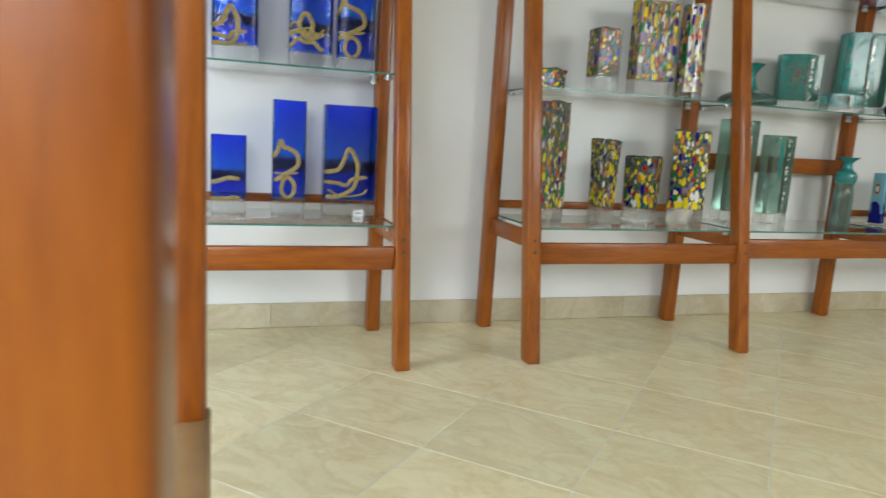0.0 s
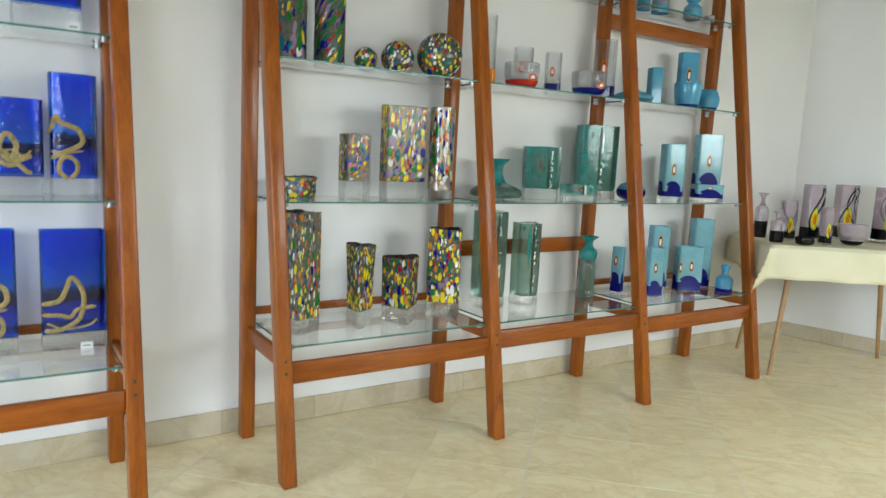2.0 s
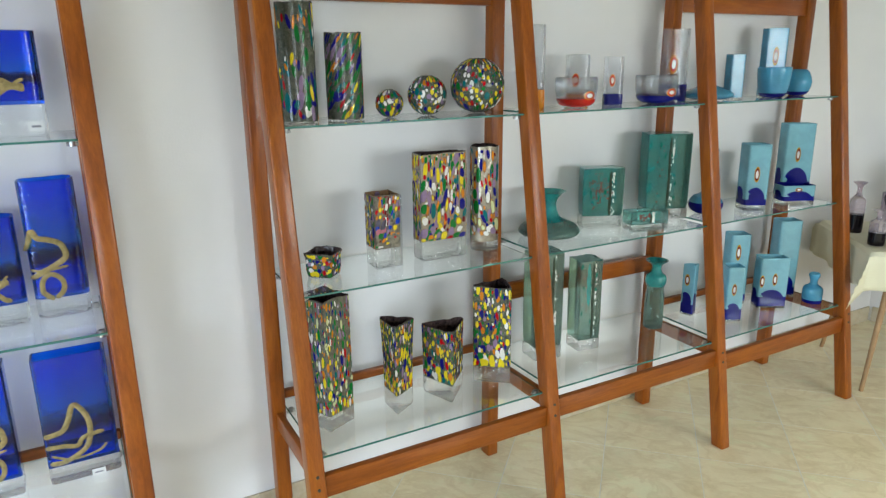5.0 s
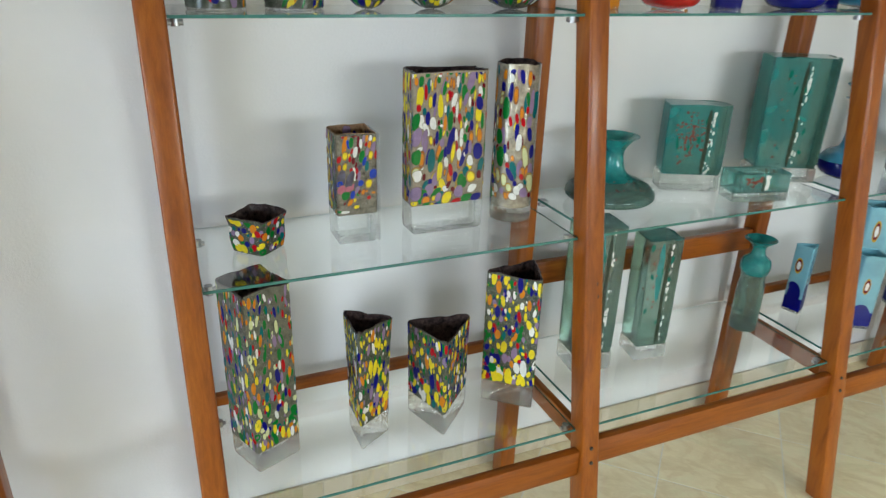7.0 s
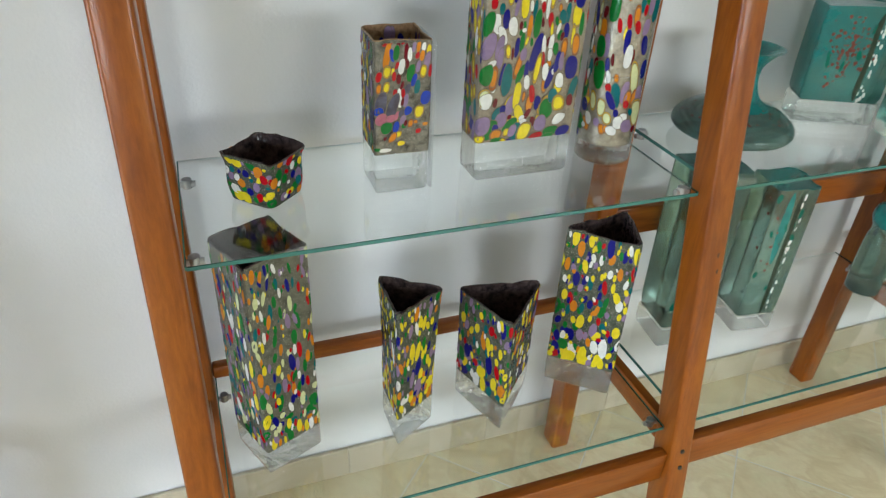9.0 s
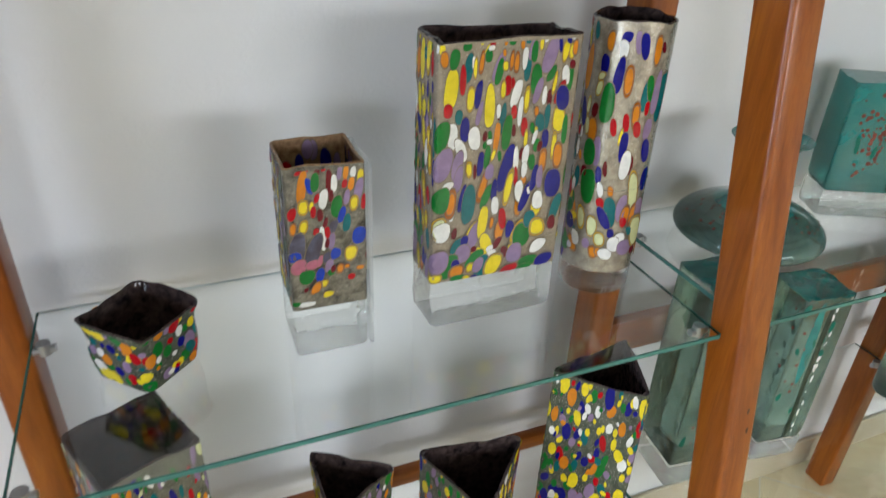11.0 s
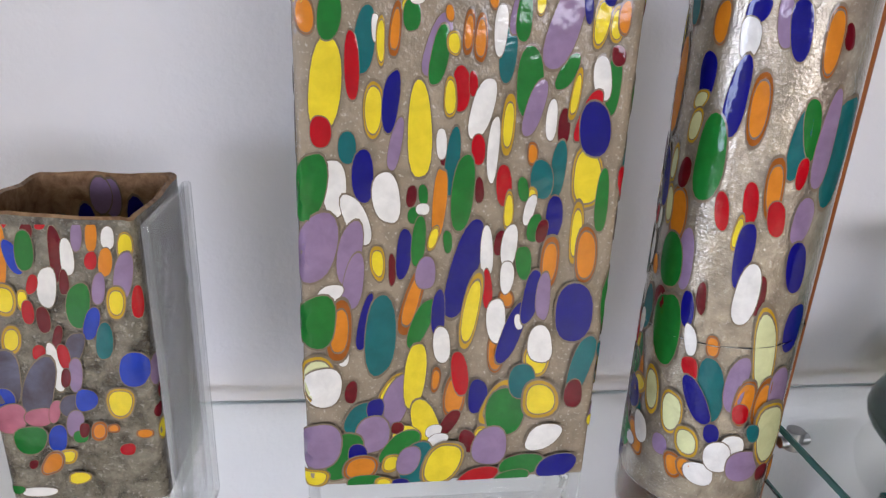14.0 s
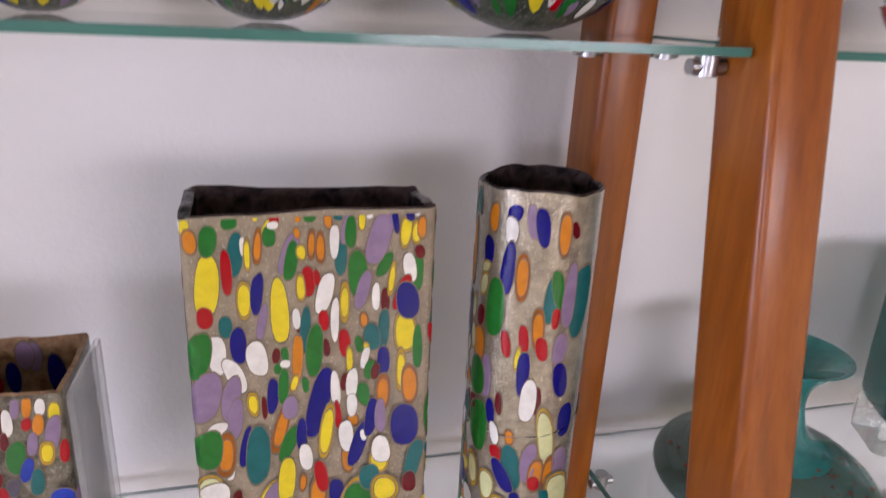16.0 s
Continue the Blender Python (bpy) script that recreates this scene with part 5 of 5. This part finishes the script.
block_vase(2.29, 0.27, LOW, -30, 0.085, 0.085, 0.285, 0.012, [SKYBLUE, SKYBLUE, NAVY], "square pale blue glass vase with navy foot", PB, ((0.042, 0.17, 0.012, 0.032), (0.128, 0.17, 0.012, 0.032)), 0.095)
block_vase(2.625, 0.295, LOW, -30, 0.15, 0.085, 0.275, 0.012, [SKYBLUE, SKYBLUE, NAVY], "wide pale blue glass block vase with navy base", PB, ((0.02, 0.15, 0.012, 0.035), (0.085, 0.16, 0.013, 0.035), (0.19, 0.16, 0.012, 0.035)), 0.10)
block_vase(2.85, 0.385, LOW, -28, 0.12, 0.10, 0.43, 0.012, [SKYBLUE, SKYBLUE, NAVY], "tall pale blue glass vase with navy foot", PB, ((0.17, 0.2, 0.012, 0.03),), 0.12)
turned("glass_bottle", 2.885, 0.215, LOW, [(0.045, 0), (0.05, 0.01), (0.05, 0.075), (0.03, 0.095), (0.02, 0.105), (0.02, 0.125), (0.027, 0.145), (0.027, 0.16), (0.016, 0.162), (0.014, 0.12)], [MIDBLUE, NAVY], "small blue glass bottle with knob neck", "bottle", PB, 0.02)
turned("glass_flask", 2.16, 0.42, UP, [(0.03, 0), (0.10, 0.012), (0.118, 0.03), (0.09, 0.05), (0.03, 0.075), (0.014, 0.11), (0.014, 0.16), (0.022, 0.185), (0.012, 0.18), (0.01, 0.1)], [MIDBLUE, NAVY], "squat blue glass flask with thin neck", "vase", PB, 0.012)
block_vase(2.335, 0.42, UP, -25, 0.07, 0.07, 0.21, 0.008, [MIDBLUE, MIDBLUE], "square sky blue glass jug with thin handle", PB)
block_vase(2.655, 0.45, UP, -25, 0.11, 0.06, 0.335, 0.008, [MIDBLUE, MIDBLUE], "tall sky blue glass vase with a ringed oval", PB, ((0.055, 0.20, 0.016, 0.045),))
turned("glass_bowl", 2.595, 0.39, UP, [(0.04, 0), (0.062, 0.015), (0.075, 0.07), (0.08, 0.14), (0.072, 0.141), (0.066, 0.07), (0.03, 0.02)], [MIDBLUE, NAVY], "sky blue glass bowl with ringed ovals", "bowl", PB, 0.022)
turned("glass_ball_vase", 2.83, 0.42, UP, [(0.025, 0), (0.055, 0.016), (0.07, 0.065), (0.06, 0.108), (0.045, 0.13), (0.036, 0.131), (0.05, 0.1), (0.058, 0.065), (0.03, 0.02)], [MIDBLUE, NAVY], "round sky blue glass ball vase", "vase", PB, 0.02)

# clear pieces with red and blue feet
CG = "clear murrine glass"


def clear_bowl(x, y, r, h, dip, label):
    ob = thing("glass_bowl", pose(x, y, UP), label, "bowl", CG)
    prof = smooth_profile([(r * 0.35, 0.002), (r * 0.75, h * 0.12), (r * 0.97, h * 0.5), (r, h), (r * 0.94, h), (r * 0.9, h * 0.5), (r * 0.65, h * 0.2), (r * 0.2, h * 0.16)], 4)
    part("body", lathe(prof, 36), CLEAR_THIN, ob)
    part("coloured_foot", lathe(smooth_profile([(r * 0.34, 0.0005), (r * 0.77, h * 0.11), (r * 0.93, h * 0.30), (r * 0.90, h * 0.33), (r * 0.3, h * 0.22)], 4), 36), dip, ob, "coloured glass foot")
    at, _ = side_of(circle(r * 0.985, 40))
    eye_disc(ob, at, 0.0, h * 0.45, 0.028, 0.018, (WHITE, RED, ORANGE))
    return ob


def clear_vase(x, y, turn, w, d, h, dip, label):
    ob = thing("glass_vase", pose(x, y, UP, 0, 0, turn), label, "vase", CG)
    pts = outline(rect(w, d), w * 0.2, 4, 4)
    part("body", hollow(pts, 0.001, h, 0.005), [CLEAR_THIN, CLEAR_THIN], ob)
    part("coloured_foot", solid(pts, 0.0005, h * 0.24, None, 0.0, 1.012), dip, ob, "coloured glass foot")
    at, _ = side_of(pts)
    eye_disc(ob, at, w * 0.45, h * 0.52, w * 0.17, h * 0.13, (WHITE, RED, ORANGE))
    return ob


clear_vase(1.135, 0.44, -25, 0.10, 0.07, 0.33, ORANGE, "tall clear glass vase with an orange foot")
clear_bowl(1.335, 0.40, 0.088, 0.118, REDGLASS, "clear glass bowl with red foot")
clear_vase(1.405, 0.48, -25, 0.095, 0.07, 0.215, ORANGE, "clear glass vase with orange murrine")
clear_vase(1.565, 0.43, -25, 0.078, 0.06, 0.205, NAVY, "small clear glass vase with navy foot and orange murrine")
clear_bowl(1.775, 0.38, 0.093, 0.118, NAVY, "clear glass bowl with navy foot")
clear_vase(1.975, 0.47, -25, 0.115, 0.075, 0.325, NAVY, "tall clear glass vase with navy foot and orange murrine")

# the topmost shelves
TS = "vessels on the top shelves"
turned("glass_bowl", 0.43, 0.45, TOP, [(0.05, 0), (0.06, 0.02), (0.075, 0.12), (0.07, 0.12), (0.05, 0.02)], TEAL_DARK, "dark green glass bowl", "bowl", TS)
turned("glass_vase", 0.68, 0.45, TOP, [(0.05, 0), (0.056, 0.02), (0.058, 0.25), (0.052, 0.25), (0.048, 0.02)], BLUE_DEEP, "deep blue round glass vase", "vase", TS)
turned("glass_vase", 0.885, 0.45, TOP, [(0.05, 0), (0.06, 0.01), (0.064, 0.22), (0.058, 0.22), (0.05, 0.02)], LIME, "lime green round glass vase", "vase", TS)
block_vase(1.17, 0.45, TOP, -22, 0.085, 0.07, 0.28, 0.0, [BLUE_DEEP, BLUE_DEEP], "deep blue square glass vase", TS)
block_vase(1.375, 0.45, TOP, -22, 0.105, 0.07, 0.26, 0.008, [BLACK, BLACK], "black glass vase with white and orange swirls", TS, ((0.04, 0.10, 0.02, 0.09),), eye_mats=(BLACK, WHITE, ORANGE))
ob, at, _ = block_vase(1.865, 0.45, TOP, -22, 0.115, 0.07, 0.26, 0.0, [LIME, LIME], "lime glass vase with a red and orange flame", TS)
bm = bmesh.new()
rows = []
for i in range(9):
    t = i / 8
    hw = 0.05 * (1 - t) ** 0.8 + 0.002
    rows.append([bm.verts.new(at(0.055 + s * hw, 0.004 + 0.12 * t)[0] + at(0.055, 0.1)[1] * 0.001) for s in (-1, -0.33, 0.33, 1)])
for a, b in zip(rows, rows[1:]):
    for j in range(3):
        bm.faces.new((a[j], a[j + 1], b[j + 1], b[j]))
part("flame", bm, REDGLASS, ob, "red flame shape")
turned("glass_vase", 2.235, 0.46, TOP, [(0.032, 0), (0.036, 0.01), (0.037, 0.25), (0.032, 0.25), (0.03, 0.02)], MIDBLUE, "slim sky blue round glass vase", "vase", TS)
ob = turned("glass_vase", 2.36, 0.45, TOP, [(0.045, 0), (0.048, 0.01), (0.048, 0.27), (0.042, 0.27), (0.04, 0.02)], MIDBLUE, "sky blue round glass vase with a mauve band", "vase", TS)
part("band", lathe([(0.0485, 0.03), (0.0495, 0.035), (0.0495, 0.06), (0.0485, 0.065)], 32), PINK, ob, "mauve band")
ob = turned("glass_bottle", 2.65, 0.45, TOP, [(0.045, 0), (0.054, 0.02), (0.052, 0.06), (0.03, 0.085), (0.03, 0.095), (0.042, 0.105), (0.026, 0.112), (0.026, 0.19), (0.02, 0.19)], MIDBLUE, "sky blue glass bottle with tall stopper", "bottle", TS)
part("band", lathe([(0.0535, 0.03), (0.0545, 0.035), (0.0545, 0.05), (0.0535, 0.055)], 32), PINK, ob, "mauve band")
turned("glass_bowl", 2.81, 0.45, TOP, [(0.02, 0), (0.03, 0.01), (0.03, 0.035), (0.024, 0.04), (0.02, 0.012)], PINK, "tiny mauve and blue glass pot", "bowl", TS)

# ---- the table with its cloth ----
TAB_Z, TAB_L, TAB_W = 0.83, 1.15, 0.74
TABLE = pose(3.0, 0.0, 0, 0, 0, -39)
table = thing("table", TABLE @ pose(TAB_L / 2, TAB_W / 2, 0), "table with splayed wooden legs under a cream cloth", "table")
part("tabletop", box(-TAB_L / 2 + 0.01, TAB_L / 2 - 0.01, -TAB_W / 2 + 0.01, TAB_W / 2 - 0.01, TAB_Z - 0.03, TAB_Z - 0.006, 0.004), WOOD_TABLE, table)
for sx in (-1, 1):
    for sy in (-1, 1):
        bm = bmesh.new()
        bmesh.ops.create_cone(bm, cap_ends=True, segments=14, radius1=0.012, radius2=0.02, depth=1)
        for v in bm.verts:
            t = v.co.z + 0.5
            v.co = Vector((v.co.x + sx * (TAB_L / 2 - 0.10 - 0.10 * t), v.co.y + sy * (TAB_W / 2 - 0.06 - 0.08 * t) + 0.04, t * (TAB_Z - 0.031)))
        part("leg", bm, WOOD_TABLE, table, "tapered splayed wooden leg")


def tablecloth():
    ob = thing("tablecloth", TABLE @ pose(TAB_L / 2, TAB_W / 2, TAB_Z), "cream cotton tablecloth hanging over the table edges", "tablecloth")
    bm = bmesh.new()
    rng = random.Random(5)
    nx, ny, drop = 60, 44, 0.20
    ex, ey = TAB_L / 2, TAB_W / 2
    grid = []
    for j in range(ny + 1):
        row = []
        for i in range(nx + 1):
            u, v = (-ex - drop) + (2 * ex + 2 * drop) * i / nx, (-ey - drop) + (2 * ey + 2 * drop) * j / ny
            ox, oy = max(0.0, abs(u) - ex), max(0.0, abs(v) - ey)
            cx, cy = max(-ex, min(ex, u)), max(-ey, min(ey, v))
            down = max(ox, oy) + 0.35 * min(ox, oy)
            fold = 0.012 * math.sin(u * 21 + v * 3) * (oy / drop) + 0.012 * math.sin(v * 24 + 1) * (ox / drop)
            out = min(0.012, down) + 0.10 * down
            x = cx + math.copysign(out * (1 if ox > 0 else 0) + fold * (ox > 0) + 0.45 * min(ox, oy), u) * (ox > 0)
            y = cy + math.copysign(out * (1 if oy > 0 else 0) + fold * (oy > 0) + 0.45 * min(ox, oy), v) * (oy > 0)
            z = -down if down > 0 else 0.0015 * noise.noise(Vector((u * 6, v * 6, 0)))
            row.append(bm.verts.new((x, y, z)))
        grid.append(row)
    for a, b in zip(grid, grid[1:]):
        for i in range(nx):
            bm.faces.new((a[i], a[i + 1], b[i + 1], b[i]))
    c = part("cloth", bm, CLOTH, ob)
    s = c.modifiers.new("thickness", "SOLIDIFY")
    s.thickness, s.offset = 0.002, -1
    return ob


tablecloth()

MG = "mauve glass vessels on the table"
TZ = TAB_Z + 0.004


def mauve_vase(x, y, turn, w, d, h, foot, label, seed, eye=True):
    ob, at, length = block_vase(x, y, TZ, turn, w, d, h, foot, [PINK, PINK, BLACK], label, MG, ((w * 0.5, h * 0.38, w * 0.24, h * 0.2),) if eye else (), h * 0.24, 0.006, seed, eye_mats=(CHIP["orange"], YELLOW, LIME))
    rng = random.Random(seed)
    for k in range(7):
        bm = bmesh.new()
        u, f = rng.uniform(0, w + d), rng.uniform(0, 6)
        pts = []
        for i in range(18):
            p, nr = at(u + w * 0.35 * math.sin(i * 0.25 + f) + k * 0.01, h * 0.2 + h * 0.76 * i / 17)
            pts.append(p + nr * 0.0003)
        tube(bm, pts, rng.uniform(0.003, 0.007), 5, 0.2, at(u, h * 0.5)[1])
        part("swirl", bm, BLACK, ob, "black glass swirl")


mauve_vase(3.36, 0.13, -20, 0.085, 0.06, 0.25, 0.01, "black and yellow-green glass vase", 31)
mauve_vase(3.56, 0.09, -22, 0.115, 0.07, 0.355, 0.012, "tall mauve glass vase with black foot", 33)
mauve_vase(3.37, -0.11, -20, 0.06, 0.05, 0.225, 0.01, "narrow mauve glass vase", 35)
mauve_vase(3.93, 0.07, -24, 0.13, 0.075, 0.36, 0.012, "tall mauve glass vase with black swirls", 37)
mauve_vase(4.06, -0.13, -26, 0.135, 0.08, 0.355, 0.015, "tall mauve glass vase with clear foot", 39)
mauve_vase(3.90, -0.31, -26, 0.125, 0.07, 0.25, 0.014, "broad mauve glass vase with yellow eye", 41)
for x, y, k, lab in ((3.34, 0.30, 1.0, "mauve and black glass bottle with flat lip"), (3.15, 0.07, 0.66, "small mauve glass bottle with flat lip")):
    turned("glass_bottle", x, y, TZ, [(0.034, 0), (0.04, 0.01), (0.041, 0.16 * k), (0.036, 0.19 * k), (0.016, 0.215 * k), (0.015, 0.26 * k), (0.034, 0.28 * k), (0.034, 0.285 * k), (0.012, 0.282 * k), (0.01, 0.2 * k)],
           [PINK, BLACK], lab, "bottle", MG, 0.1 * k)
turned("glass_bowl", 3.57, -0.17, TZ, [(0.03, 0), (0.055, 0.01), (0.08, 0.06), (0.086, 0.12), (0.08, 0.12), (0.07, 0.06), (0.03, 0.02)], [PINK, BLACK], "mauve glass bowl with dark foot", "bowl", MG, 0.03)
turned("glass_ashtray", 3.20, -0.08, TZ, [(0.03, 0), (0.05, 0.01), (0.053, 0.04), (0.046, 0.045), (0.03, 0.015)], [BLACK, BLACK], "low dark glass ashtray", "ashtray", MG, 0.03)

# ---- floor tiles and skirting ----
floor = structure("floor", box(LEFT_X - 0.2, 6.4, BACK_Y - 0.2, WALL_Y + 0.2, -0.12, -0.0009), GROUT, "beige marble tile floor with pale joints laid diagonally", "floor")
TILE_S, TILE_TURN, TILE_AT = 0.43, -45.0, (-0.30, -0.30)
tile_mesh = bpy.data.meshes.new("tile")
bm = box(-TILE_S / 2 + 0.002, TILE_S / 2 - 0.002, -TILE_S / 2 + 0.002, TILE_S / 2 - 0.002, -0.010, 0.0)
bmesh.ops.bevel(bm, geom=[e for e in bm.edges if all(v.co.z > -0.001 for v in e.verts)], offset=0.0006, segments=1, affect="EDGES")
bm.to_mesh(tile_mesh)
bm.free()
tile_mesh.materials.append(TILE)
turn = Matrix.Rotation(radians(TILE_TURN), 4, "Z")
for i in range(-16, 17):
    for j in range(-16, 17):
        p = turn @ Vector(((i + 0.5) * TILE_S, (j + 0.5) * TILE_S, 0)) + Vector((*TILE_AT, 0))
        if LEFT_X < p.x < 5.3 and BACK_Y < p.y < WALL_Y + 0.1 and p.x < END_X + 0.1 + 0.22 * (WALL_Y - p.y):
            t = new("tile", tile_mesh)
            t.parent = floor
            t.matrix_local = Matrix.Translation(p) @ turn

skirting = structure("baseboard", box(LEFT_X, END_X, WALL_Y - 0.002, WALL_Y - 0.0005, 0, 0.09), GROUT, "beige marble skirting along the white wall", "baseboard")
sk_mesh = bpy.data.meshes.new("skirting_tile")
bm = box(-0.2146, 0.2146, -0.012, 0, 0, 0.106, 0.002, 1)
bm.to_mesh(sk_mesh)
bm.free()
sk_mesh.materials.append(SKIRT)
for i in range(20):
    t = new("skirting_tile", sk_mesh)
    t.parent = skirting
    t.matrix_local = pose(END_X - 0.23 - i * 0.43, WALL_Y - 0.002, 0.001)
skirting_end = structure("baseboard", box(0, 3.0, -0.002, -0.0005, 0, 0.09), GROUT, "beige marble skirting along the end wall", "baseboard")
skirting_end.matrix_world = Matrix.Translation((END_X, WALL_Y, 0)) @ pose(0, 0, 0, 0, 0, -90 + 12)
for i in range(7):
    t = new("skirting_tile", sk_mesh)
    t.parent = skirting_end
    t.matrix_local = pose(0.24 + i * 0.43, -0.002, 0.001)
